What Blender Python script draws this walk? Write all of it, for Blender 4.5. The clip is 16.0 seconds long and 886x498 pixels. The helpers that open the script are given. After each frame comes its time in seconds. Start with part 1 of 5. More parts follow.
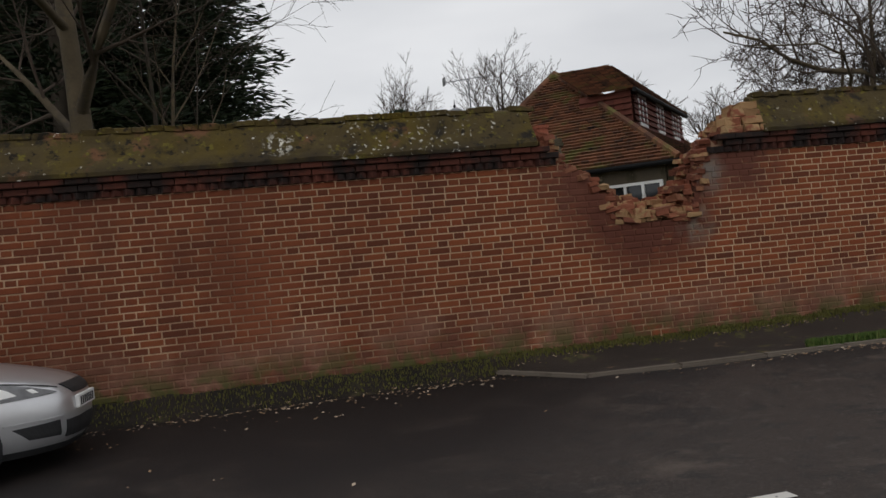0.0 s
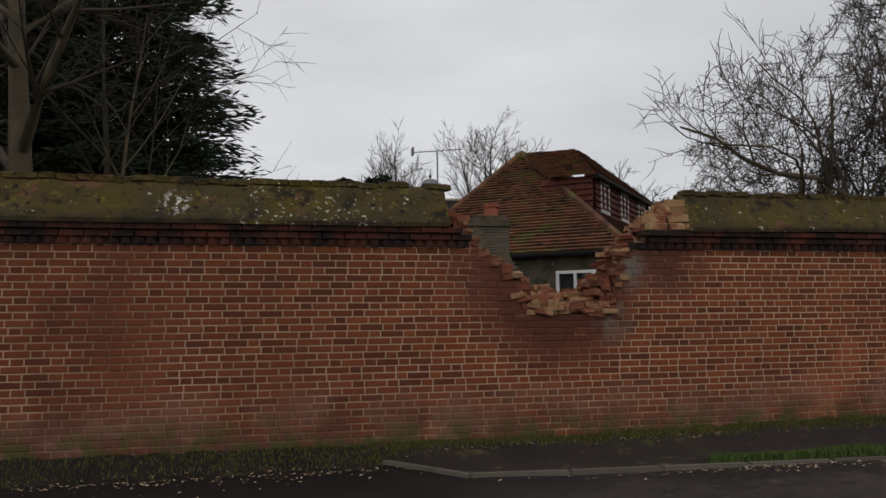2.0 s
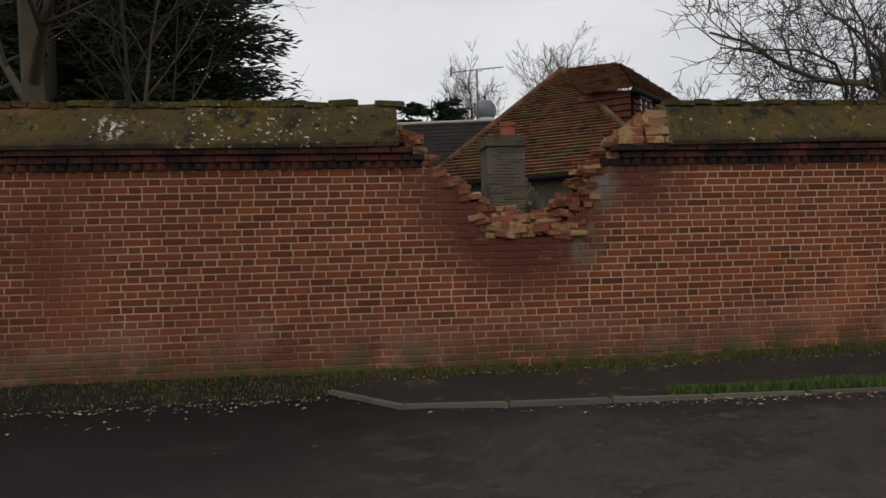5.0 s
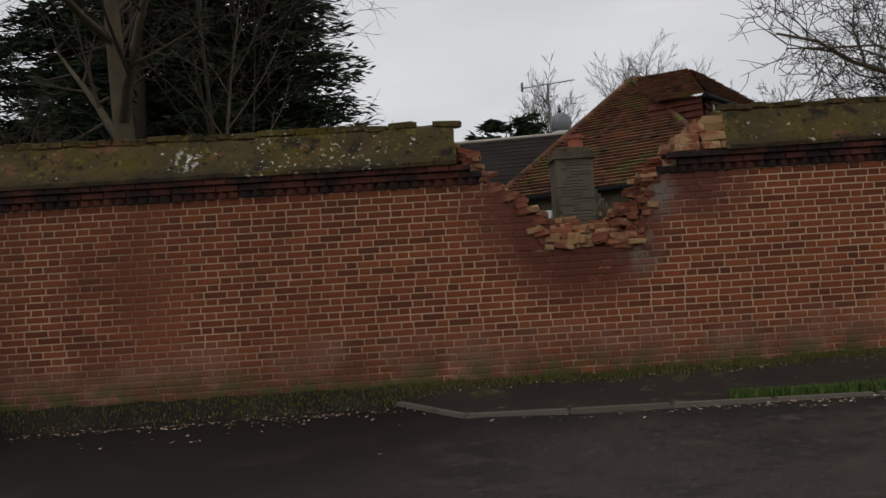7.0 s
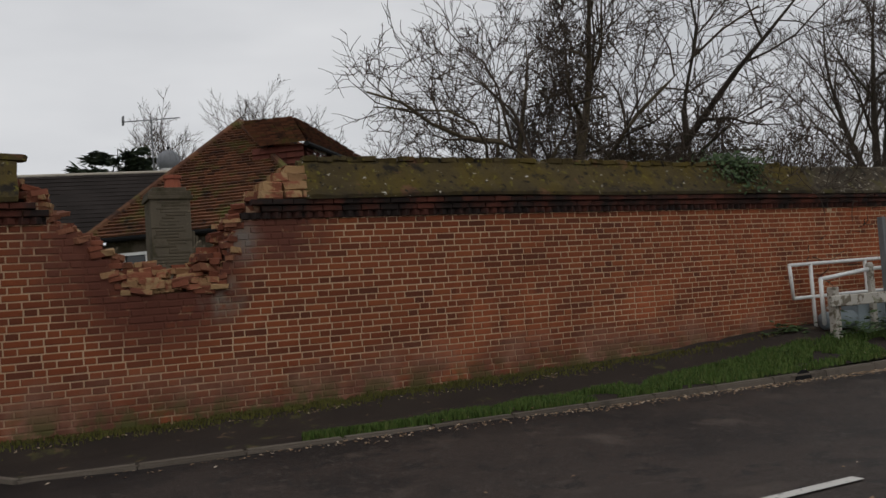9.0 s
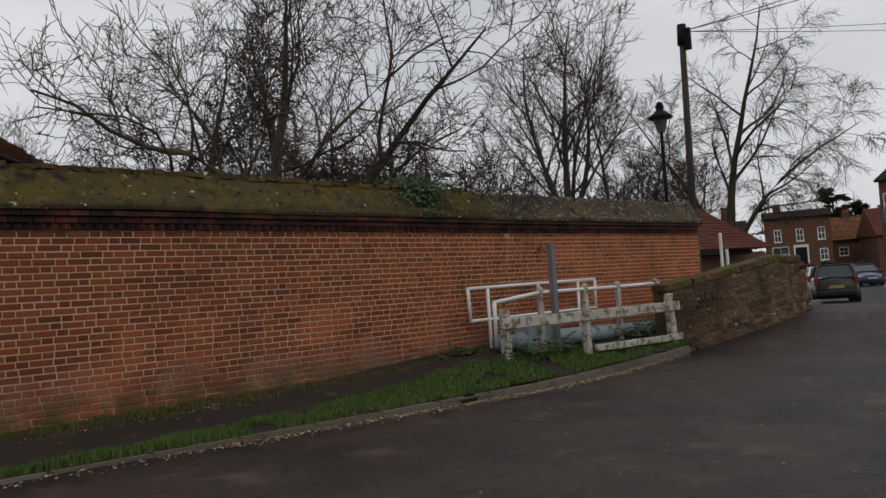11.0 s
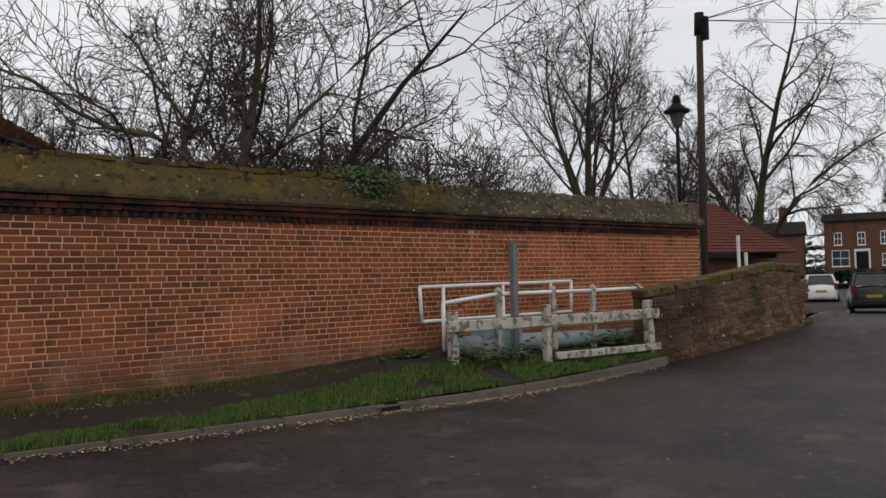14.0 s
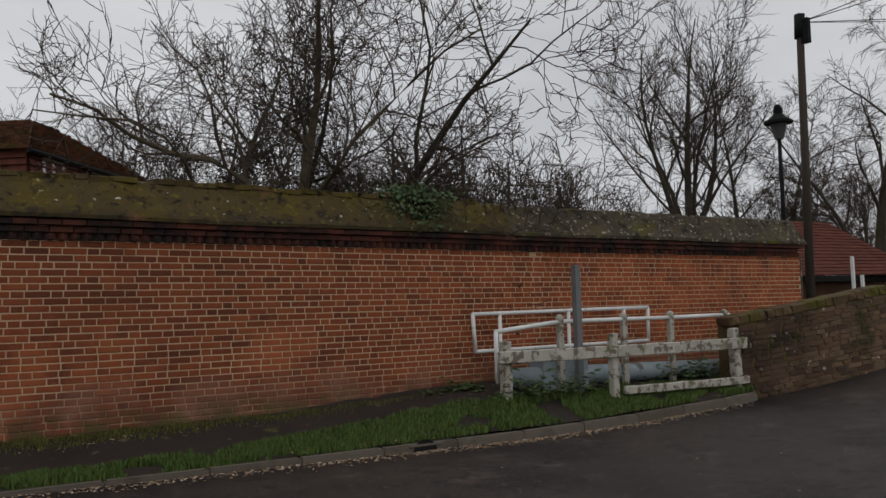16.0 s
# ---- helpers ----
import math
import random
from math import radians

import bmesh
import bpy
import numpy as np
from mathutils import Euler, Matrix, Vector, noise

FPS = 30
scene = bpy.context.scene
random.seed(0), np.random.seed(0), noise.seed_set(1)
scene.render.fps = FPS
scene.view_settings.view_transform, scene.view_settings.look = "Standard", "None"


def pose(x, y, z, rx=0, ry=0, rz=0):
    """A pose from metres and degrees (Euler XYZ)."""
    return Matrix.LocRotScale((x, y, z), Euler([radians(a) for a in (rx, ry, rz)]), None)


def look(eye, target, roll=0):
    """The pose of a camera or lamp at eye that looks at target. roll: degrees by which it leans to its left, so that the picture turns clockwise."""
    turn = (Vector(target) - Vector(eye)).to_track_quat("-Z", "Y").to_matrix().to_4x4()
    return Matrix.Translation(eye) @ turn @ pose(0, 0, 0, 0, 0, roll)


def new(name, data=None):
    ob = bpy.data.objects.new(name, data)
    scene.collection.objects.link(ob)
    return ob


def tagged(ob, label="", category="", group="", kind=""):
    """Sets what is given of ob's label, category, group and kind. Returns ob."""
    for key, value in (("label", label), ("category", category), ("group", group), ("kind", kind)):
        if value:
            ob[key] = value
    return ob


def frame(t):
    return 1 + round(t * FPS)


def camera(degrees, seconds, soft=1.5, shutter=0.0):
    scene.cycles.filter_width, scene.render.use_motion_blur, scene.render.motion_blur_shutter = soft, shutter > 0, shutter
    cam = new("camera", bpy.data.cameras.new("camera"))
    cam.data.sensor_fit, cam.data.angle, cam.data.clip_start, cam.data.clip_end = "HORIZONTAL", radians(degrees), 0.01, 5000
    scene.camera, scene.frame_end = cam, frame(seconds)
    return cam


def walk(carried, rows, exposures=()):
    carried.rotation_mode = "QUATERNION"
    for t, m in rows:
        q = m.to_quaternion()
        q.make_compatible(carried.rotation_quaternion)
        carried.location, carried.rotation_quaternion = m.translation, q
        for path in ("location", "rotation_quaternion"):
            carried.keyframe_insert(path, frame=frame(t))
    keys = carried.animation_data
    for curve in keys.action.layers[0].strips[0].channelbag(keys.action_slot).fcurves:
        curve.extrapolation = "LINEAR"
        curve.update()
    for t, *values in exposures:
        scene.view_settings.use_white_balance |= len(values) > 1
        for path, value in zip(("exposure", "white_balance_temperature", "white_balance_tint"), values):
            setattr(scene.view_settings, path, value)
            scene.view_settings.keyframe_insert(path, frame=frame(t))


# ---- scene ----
cam = camera(54.3, 16.0)
PATH = [
    (0, (-4.925, -9.146, 1.263), (-4.476, -7.197, 1.297), -5.6),
    (0.5, (-4.74, -9.132, 1.311), (-4.375, -7.166, 1.318), -4.5),
    (1, (-4.546, -8.948, 1.361), (-4.211, -6.978, 1.435), -2.9),
    (1.5, (-4.283, -8.877, 1.371), (-3.877, -6.926, 1.542), -2.1),
    (2, (-3.926, -8.958, 1.358), (-3.448, -7.026, 1.546), -0.8),
    (2.5, (-3.532, -8.89, 1.336), (-2.778, -7.039, 1.41), -0.0),
    (3, (-3.206, -8.685, 1.316), (-2.27, -6.919, 1.361), -1.0),
    (3.5, (-3.038, -8.679, 1.293), (-2.212, -6.857, 1.284), -2.5),
    (4, (-2.833, -8.805, 1.301), (-2.305, -6.877, 1.255), -1.9),
    (4.5, (-2.597, -8.813, 1.289), (-2.194, -6.854, 1.258), -1.2),
    (5, (-2.389, -8.732, 1.333), (-2.125, -6.749, 1.352), -1.5),
    (5.2, (-2.319, -8.744, 1.349), (-2.145, -6.753, 1.41), -1.7),
    (7.3, (-2.089, -9.041, 1.286), (-2.026, -7.043, 1.353), -3.6),
    (7.5, (-2.047, -9.054, 1.289), (-1.824, -7.067, 1.339), -3.8),
    (8, (-1.992, -9.128, 1.296), (-1.484, -7.195, 1.369), -2.6),
    (8.5, (-1.896, -9.125, 1.315), (-1.162, -7.269, 1.436), -3.0),
    (9, (-1.771, -9.139, 1.322), (-0.871, -7.356, 1.423), -4.0),
    (9.5, (-1.622, -9.172, 1.314), (-0.56, -7.478, 1.36), -5.1),
    (10, (-1.396, -9.133, 1.31), (-0.132, -7.584, 1.369), -4.8),
    (10.2, (-1.281, -9.105, 1.29), (0.055, -7.618, 1.37), -4.4),
    (12.3, (-0.068, -9.341, 1.453), (1.372, -7.959, 1.586), -2.9),
    (12.5, (0.074, -9.362, 1.444), (1.528, -8.0, 1.619), -2.8),
    (13, (0.344, -9.449, 1.378), (1.765, -8.056, 1.574), -3.5),
    (13.5, (0.604, -9.553, 1.394), (1.938, -8.067, 1.507), -2.5),
    (14, (0.851, -9.655, 1.413), (2.145, -8.132, 1.493), -1.5),
    (14.4, (1.136, -9.639, 1.44), (2.438, -8.124, 1.548), -1.8),
    (14.5, (1.197, -9.633, 1.441), (2.505, -8.125, 1.552), -1.8),
    (15, (1.463, -9.629, 1.409), (2.695, -8.057, 1.521), -1.4),
    (15.5, (1.733, -9.612, 1.407), (2.854, -7.958, 1.496), -0.9),
    (16, (2.088, -9.467, 1.403), (3.166, -7.789, 1.55), -1.6),
]
EXPOSURES = ((0, 0.0), (0.5, 0.2), (1, 0.05), (1.5, -0.15), (2.5, -0.1), (3.5, -0.05), (5, 0.0), (7.5, -0.2), (8, -0.2), (8.5, -0.24), (9, -0.17), (9.5, -0.08), (10, 0.02), (12.5, -0.33), (13, -0.05), (13.5, 0.05), (14, 0.18), (14.5, -0.05), (15, -0.15), (15.5, -0.05), (16, -0.2))
walk(cam, [(t, look(eye, target, roll)) for t, eye, target, roll in PATH], EXPOSURES)

# ---- world and light ----
world = bpy.data.worlds.new("overcast")
scene.world = world
world.use_nodes = True
wt = world.node_tree
for n_ in list(wt.nodes):
    wt.nodes.remove(n_)
sky = wt.nodes.new("ShaderNodeTexSky")
sky.sky_type, sky.sun_disc = "NISHITA", False
sky.sun_elevation, sky.sun_rotation = radians(38), radians(150)
tc = wt.nodes.new("ShaderNodeTexCoord")
mp = wt.nodes.new("ShaderNodeMapping")
mp.inputs["Scale"].default_value = (1.0, 1.0, 3.2)
cloud = wt.nodes.new("ShaderNodeTexNoise")
cloud.inputs["Scale"].default_value, cloud.inputs["Detail"].default_value, cloud.inputs["Roughness"].default_value = 2.2, 4.0, 0.5
ramp = wt.nodes.new("ShaderNodeValToRGB")
ramp.color_ramp.elements[0].position, ramp.color_ramp.elements[0].color = 0.30, (0.55, 0.56, 0.585, 1)
ramp.color_ramp.elements[1].position, ramp.color_ramp.elements[1].color = 0.68, (0.74, 0.745, 0.76, 1)
bg_sky, bg_cloud = wt.nodes.new("ShaderNodeBackground"), wt.nodes.new("ShaderNodeBackground")
bg_sky.inputs["Strength"].default_value, bg_cloud.inputs["Strength"].default_value = 0.06, 1.14
mixw, outw = wt.nodes.new("ShaderNodeMixShader"), wt.nodes.new("ShaderNodeOutputWorld")
mixw.inputs[0].default_value = 0.93
for a_, b_ in ((tc.outputs["Generated"], mp.inputs["Vector"]), (mp.outputs[0], cloud.inputs["Vector"]), (cloud.outputs["Fac"], ramp.inputs[0]),
               (ramp.outputs[0], bg_cloud.inputs["Color"]), (sky.outputs[0], bg_sky.inputs["Color"]), (bg_sky.outputs[0], mixw.inputs[1]),
               (bg_cloud.outputs[0], mixw.inputs[2]), (mixw.outputs[0], outw.inputs[0])):
    wt.links.new(a_, b_)
sun = new("sun", bpy.data.lights.new("sun", "SUN"))
sun.data.energy, sun.data.angle, sun.data.color = 0.35, radians(40), (1.0, 0.96, 0.9)
sun.matrix_world = look((-20, -35, 45), (0, 0, 0))


# ---- materials ----
def surf(name, c1, c2, scale=4.0, rough=0.85, bump=0.15, fine=60.0, spots=None, metal=0.0, rand=None, spec=0.3, coat=0.0, stretch=(1, 1, 1)):
    """A worn surface: two tones at a coarse and a fine scale, relief, and spots (colour, scale, threshold, softness) laid over them."""
    m = bpy.data.materials.new(name)
    m.use_nodes = True
    t, k = m.node_tree, m.node_tree.nodes
    b = k["Principled BSDF"]
    co = k.new("ShaderNodeTexCoord")
    geo = k.new("ShaderNodeNewGeometry")
    mp_ = k.new("ShaderNodeMapping")
    mp_.inputs["Scale"].default_value = stretch
    t.links.new(geo.outputs["Position"], mp_.inputs["Vector"])
    n1, n2 = k.new("ShaderNodeTexNoise"), k.new("ShaderNodeTexNoise")
    n1.inputs["Scale"].default_value, n1.inputs["Detail"].default_value = scale, 5
    n2.inputs["Scale"].default_value, n2.inputs["Detail"].default_value = fine, 3
    t.links.new(mp_.outputs[0], n1.inputs["Vector"])
    t.links.new(mp_.outputs[0], n2.inputs["Vector"])
    mul = k.new("ShaderNodeMath")
    mul.operation = "MULTIPLY_ADD"
    mul.inputs[1].default_value = 0.45
    add = k.new("ShaderNodeMath")
    add.operation = "MULTIPLY_ADD"
    add.inputs[1].default_value, add.inputs[2].default_value = 1.5, -0.45
    t.links.new(n1.outputs["Fac"], add.inputs[0])
    t.links.new(n2.outputs["Fac"], mul.inputs[0])
    t.links.new(add.outputs[0], mul.inputs[2])
    mix = k.new("ShaderNodeMix")
    mix.data_type = "RGBA"
    mix.inputs[6].default_value, mix.inputs[7].default_value = (*c1, 1), (*c2, 1)
    t.links.new(mul.outputs[0], mix.inputs[0])
    last = mix.outputs[2]
    if rand:
        kind, tones = rand
        if kind == "island":
            r_ = geo.outputs["Random Per Island"]
        else:
            r_ = k.new("ShaderNodeObjectInfo").outputs["Random"]
        rp = k.new("ShaderNodeValToRGB")
        rp.color_ramp.interpolation = "LINEAR"
        while len(rp.color_ramp.elements) < len(tones):
            rp.color_ramp.elements.new(0.5)
        for i_, c_ in enumerate(tones):
            rp.color_ramp.elements[i_].position = i_ / (len(tones) - 1)
            rp.color_ramp.elements[i_].color = (*c_, 1)
        t.links.new(r_, rp.inputs[0])
        mx = k.new("ShaderNodeMix")
        mx.data_type, mx.blend_type = "RGBA", "MIX"
        mx.inputs[0].default_value = 0.6
        t.links.new(last, mx.inputs[6])
        t.links.new(rp.outputs[0], mx.inputs[7])
        last = mx.outputs[2]
    for sp in (spots or ()):
        col, sc, th, soft = sp[:4]
        n3 = k.new("ShaderNodeTexNoise")
        n3.inputs["Scale"].default_value, n3.inputs["Detail"].default_value, n3.inputs["Roughness"].default_value = sc, 6, 0.62
        t.links.new(geo.outputs["Position"], n3.inputs["Vector"])
        mr = k.new("ShaderNodeMapRange")
        mr.inputs["From Min"].default_value, mr.inputs["From Max"].default_value = th, th + soft
        t.links.new(n3.outputs["Fac"], mr.inputs["Value"])
        fac = mr.outputs[0]
        if len(sp) > 4:
            axis, lo, hi = sp[4:7]
            m2 = k.new("ShaderNodeMapRange")
            m2.inputs["From Min"].default_value, m2.inputs["From Max"].default_value = lo, hi
            if isinstance(axis, tuple):
                far = k.new("ShaderNodeVectorMath")
                far.operation = "DISTANCE"
                far.inputs[1].default_value = axis
                t.links.new(geo.outputs["Position"], far.inputs[0])
                t.links.new(far.outputs["Value"], m2.inputs["Value"])
            else:
                sep = k.new("ShaderNodeSeparateXYZ")
                t.links.new(geo.outputs["Position"], sep.inputs[0])
                t.links.new(sep.outputs[axis], m2.inputs["Value"])
            pr = k.new("ShaderNodeMath")
            pr.operation = "MULTIPLY"
            t.links.new(fac, pr.inputs[0])
            t.links.new(m2.outputs[0], pr.inputs[1])
            fac = pr.outputs[0]
        mx = k.new("ShaderNodeMix")
        mx.data_type = "RGBA"
        mx.inputs[7].default_value = (*col, 1)
        t.links.new(fac, mx.inputs[0])
        t.links.new(last, mx.inputs[6])
        last = mx.outputs[2]
    t.links.new(last, b.inputs["Base Color"])
    b.inputs["Roughness"].default_value, b.inputs["Metallic"].default_value = rough, metal
    b.inputs["Specular IOR Level"].default_value = spec
    b.inputs["Coat Weight"].default_value = coat
    if bump:
        bp = k.new("ShaderNodeBump")
        bp.inputs["Strength"].default_value, bp.inputs["Distance"].default_value = bump, 0.02
        t.links.new(mul.outputs[0], bp.inputs["Height"])
        t.links.new(bp.outputs[0], b.inputs["Normal"])
    return m


BRICK_TONES = ((0.042, 0.0145, 0.010), (0.15, 0.038, 0.015), (0.22, 0.056, 0.020), (0.18, 0.044, 0.017), (0.265, 0.076, 0.026), (0.108, 0.029, 0.014), (0.032, 0.013, 0.010))
SOOT = ((0.075, 0.030, 0.019), 0.9, 0.62, 0.3)
ORANGE = ((0.38, 0.105, 0.04), 0.55, 0.56, 0.16)
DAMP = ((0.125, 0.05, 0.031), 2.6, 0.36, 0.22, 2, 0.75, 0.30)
# Brown grime plus lens vignetting painted in, growing towards the wall's left end.
GRIME_VIGNETTE = ((0.085, 0.027, 0.014), 1.1, 0.26, 0.6, 0, -1.2, -5.0)
NEWER = ((0.38, 0.092, 0.030), 2.4, 0.38, 0.3, 0, 5.0, 12.0)
RAW = ((0.105, 0.034, 0.021), 3.2, 0.28, 0.2, (-0.4, 0.0, 1.9), 1.14, 0.68)
RAW_SIDE = ((0.12, 0.042, 0.027), 3.0, 0.30, 0.2, (0.95, 0.0, 2.22), 0.62, 0.3)
RAW_LEFT = ((0.13, 0.046, 0.029), 3.0, 0.34, 0.2, (-1.35, 0.0, 2.0), 0.5, 0.2)
SMEAR = ((0.17, 0.14, 0.12), 5.0, 0.36, 0.2, (0.44, 0.0, 2.02), 0.30, 0.08)
SMEAR_LOW = ((0.18, 0.15, 0.12), 5.0, 0.38, 0.2, (0.22, 0.0, 1.42), 0.28, 0.06)
PALE_FOOT = ((0.27, 0.14, 0.095), 1.7, 0.42, 0.2, 2, 0.85, 0.42)
GREEN = ((0.075, 0.075, 0.022), 3.5, 0.45, 0.12, 2, 0.55, 0.22)
M_BRICK = surf("brick_joined", (0.16, 0.041, 0.016), (0.26, 0.072, 0.026), 3.0, 0.9, 0.35, 90, [SOOT, ORANGE, NEWER, GRIME_VIGNETTE, PALE_FOOT, DAMP, RAW, RAW_SIDE, RAW_LEFT, SMEAR, SMEAR_LOW, GREEN], rand=("island", BRICK_TONES))
M_BRICK1 = surf("brick_single", (0.16, 0.041, 0.016), (0.26, 0.072, 0.026), 3.0, 0.9, 0.35, 90, [SOOT, ORANGE, NEWER, GRIME_VIGNETTE, PALE_FOOT, DAMP, RAW, RAW_SIDE, RAW_LEFT, SMEAR, SMEAR_LOW, GREEN], rand=("object", BRICK_TONES))
M_BRICKRED = surf("brick_red", (0.24, 0.07, 0.045), (0.40, 0.13, 0.07), 2.0, 0.9, 0.3, 60)
# Mortar repeats the left-end darkening: grime with vignetting painted into its colour.
M_MORTAR = surf("lime_mortar", (0.39, 0.260, 0.16), (0.57, 0.395, 0.25), 1.2, 0.95, 0.3, 120, [((0.22, 0.10, 0.06), 0.8, 0.60, 0.14), ((0.20, 0.110, 0.07), 1.1, 0.34, 0.3, 0, -1.2, -5.0), ((0.14, 0.06, 0.038), 2.6, 0.36, 0.22, 2, 0.72, 0.40), PALE_FOOT, ((0.115, 0.040, 0.025), 3.2, 0.26, 0.2, (-0.4, 0.0, 1.9), 1.14, 0.72), RAW_SIDE, RAW_LEFT, SMEAR, SMEAR_LOW, GREEN])
M_DENTIL = surf("dentil_brick", (0.05, 0.017, 0.012), (0.12, 0.036, 0.023), 5.0, 0.95, 0.4, 80, [((0.022, 0.015, 0.013), 2.5, 0.42, 0.14)], rand=("island", ((0.03, 0.014, 0.011), (0.09, 0.028, 0.018), (0.14, 0.042, 0.026), (0.05, 0.02, 0.014))))
# Besides moss and lichen, a noise-broken darkening below z 2.62, towards the lip.
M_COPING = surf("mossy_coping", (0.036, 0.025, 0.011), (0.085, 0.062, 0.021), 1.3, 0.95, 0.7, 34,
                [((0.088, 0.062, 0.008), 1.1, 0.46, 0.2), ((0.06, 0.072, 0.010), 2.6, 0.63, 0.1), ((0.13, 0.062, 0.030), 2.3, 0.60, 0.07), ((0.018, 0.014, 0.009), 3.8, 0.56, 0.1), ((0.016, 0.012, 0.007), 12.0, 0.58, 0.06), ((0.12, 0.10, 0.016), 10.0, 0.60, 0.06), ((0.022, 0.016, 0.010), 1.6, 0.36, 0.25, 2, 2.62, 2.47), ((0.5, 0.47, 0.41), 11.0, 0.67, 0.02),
                 ((0.62, 0.60, 0.53), 19.0, 0.53, 0.04, (-4.46, 0.0, 2.68), 0.19, 0.05), ((0.50, 0.48, 0.42), 19.0, 0.60, 0.03, (-3.55, -0.05, 2.62), 0.42, 0.2), ((0.50, 0.48, 0.42), 19.0, 0.61, 0.03, (-2.75, -0.1, 2.57), 0.55, 0.25)])
M_COPING2 = surf("lichened_coping", (0.036, 0.028, 0.018), (0.085, 0.066, 0.042), 2.0, 0.95, 0.7, 34,
                 [((0.075, 0.066, 0.010), 1.8, 0.54, 0.12), ((0.018, 0.015, 0.011), 5.5, 0.54, 0.1), ((0.40, 0.36, 0.29), 15.0, 0.60, 0.05)])
M_RUBBLE = surf("core_rubble", (0.27, 0.16, 0.072), (0.42, 0.27, 0.125), 5.0, 0.95, 0.7, 40, [((0.25, 0.09, 0.05), 5.0, 0.52, 0.06)], rand=("object", ((0.2, 0.09, 0.05), (0.40, 0.25, 0.125), (0.34, 0.22, 0.115), (0.26, 0.14, 0.075))))
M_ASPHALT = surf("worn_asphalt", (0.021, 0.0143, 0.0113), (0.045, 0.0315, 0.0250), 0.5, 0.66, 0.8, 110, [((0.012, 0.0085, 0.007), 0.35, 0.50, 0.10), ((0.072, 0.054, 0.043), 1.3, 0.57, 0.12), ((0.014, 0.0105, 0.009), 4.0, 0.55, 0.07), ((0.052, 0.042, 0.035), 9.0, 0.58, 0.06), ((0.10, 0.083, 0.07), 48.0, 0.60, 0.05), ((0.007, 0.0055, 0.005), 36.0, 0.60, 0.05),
                # Damp patch at left, widened to paint in vignetting; then a darker kerb edge.
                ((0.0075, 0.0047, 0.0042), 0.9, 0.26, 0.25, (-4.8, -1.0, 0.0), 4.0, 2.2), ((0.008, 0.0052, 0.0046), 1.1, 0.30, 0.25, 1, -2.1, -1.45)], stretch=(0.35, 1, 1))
M_PATH = surf("damp_path", (0.016, 0.0112, 0.0085), (0.034, 0.0245, 0.0185), 1.4, 0.85, 0.4, 90, [((0.075, 0.07, 0.02), 3.0, 0.60, 0.1), ((0.10, 0.065, 0.04), 6.0, 0.63, 0.05), ((0.0105, 0.0075, 0.0055), 1.4, 0.30, 0.25, 0, -2.0, -2.9)])
M_KERB = surf("kerb_concrete", (0.085, 0.068, 0.053), (0.16, 0.132, 0.105), 3.0, 0.9, 0.4, 90, [((0.055, 0.046, 0.036), 3.0, 0.55, 0.2)], rand=("object", ((0.09, 0.073, 0.057), (0.155, 0.13, 0.105))))
M_PAINT = surf("road_paint", (0.45, 0.43, 0.40), (0.62, 0.6, 0.56), 3.0, 0.8, 0.2, 60, [((0.10, 0.09, 0.08), 14.0, 0.60, 0.04)])
M_SOIL = surf("soil_and_moss", (0.05, 0.036, 0.024), (0.095, 0.07, 0.042), 2.0, 0.95, 0.6, 40, [((0.085, 0.095, 0.016), 2.4, 0.46, 0.12)])
M_GRASS = surf("grass_blades", (0.038, 0.070, 0.012), (0.075, 0.125, 0.022), 2.5, 0.7, 0.0, 20, rand=("island", ((0.025, 0.05, 0.010), (0.085, 0.15, 0.028), (0.15, 0.165, 0.05))))
M_MOSS = surf("yellow_moss", (0.06, 0.062, 0.012), (0.11, 0.105, 0.02), 2.5, 0.9, 0.0, 20, rand=("island", ((0.05, 0.05, 0.012), (0.12, 0.12, 0.025), (0.10, 0.075, 0.03))))
M_LITTER = surf("dead_leaves", (0.20, 0.13, 0.075), (0.42, 0.32, 0.22), 6.0, 0.85, 0.1, 30, rand=("island", ((0.10, 0.06, 0.035), (0.28, 0.17, 0.09), (0.55, 0.47, 0.38))))
M_FIELD = surf("rough_ground", (0.035, 0.045, 0.018), (0.07, 0.075, 0.03), 0.4, 0.95, 0.3, 8)
M_BARK = surf("grey_bark", (0.030, 0.023, 0.017), (0.070, 0.056, 0.041), 2.5, 0.9, 0.5, 30, [((0.04, 0.043, 0.018), 1.2, 0.56, 0.12)])
M_BARKPALE = surf("pale_bark", (0.050, 0.038, 0.022), (0.115, 0.088, 0.052), 1.8, 0.9, 0.4, 24, [((0.05, 0.04, 0.03), 2.2, 0.5, 0.15)])
M_TWIG = surf("twig_bark", (0.040, 0.028, 0.020), (0.075, 0.055, 0.040), 3.0, 0.9, 0.0, 20)
M_NEEDLE = surf("dark_needles", (0.014, 0.022, 0.012), (0.032, 0.048, 0.022), 1.2, 0.8, 0.0, 12, rand=("island", ((0.010, 0.016, 0.010), (0.024, 0.038, 0.018), (0.05, 0.066, 0.026))))
M_RUSSET = surf("russet_leaves", (0.035, 0.030, 0.013), (0.075, 0.058, 0.025), 2.0, 0.7, 0.0, 12, rand=("island", ((0.025, 0.02, 0.010), (0.07, 0.058, 0.022), (0.095, 0.066, 0.032))))
M_IVY = surf("ivy_leaves", (0.02, 0.04, 0.012), (0.05, 0.09, 0.026), 3.0, 0.55, 0.0, 12, rand=("island", ((0.018, 0.035, 0.012), (0.05, 0.09, 0.025), (0.08, 0.11, 0.04))))
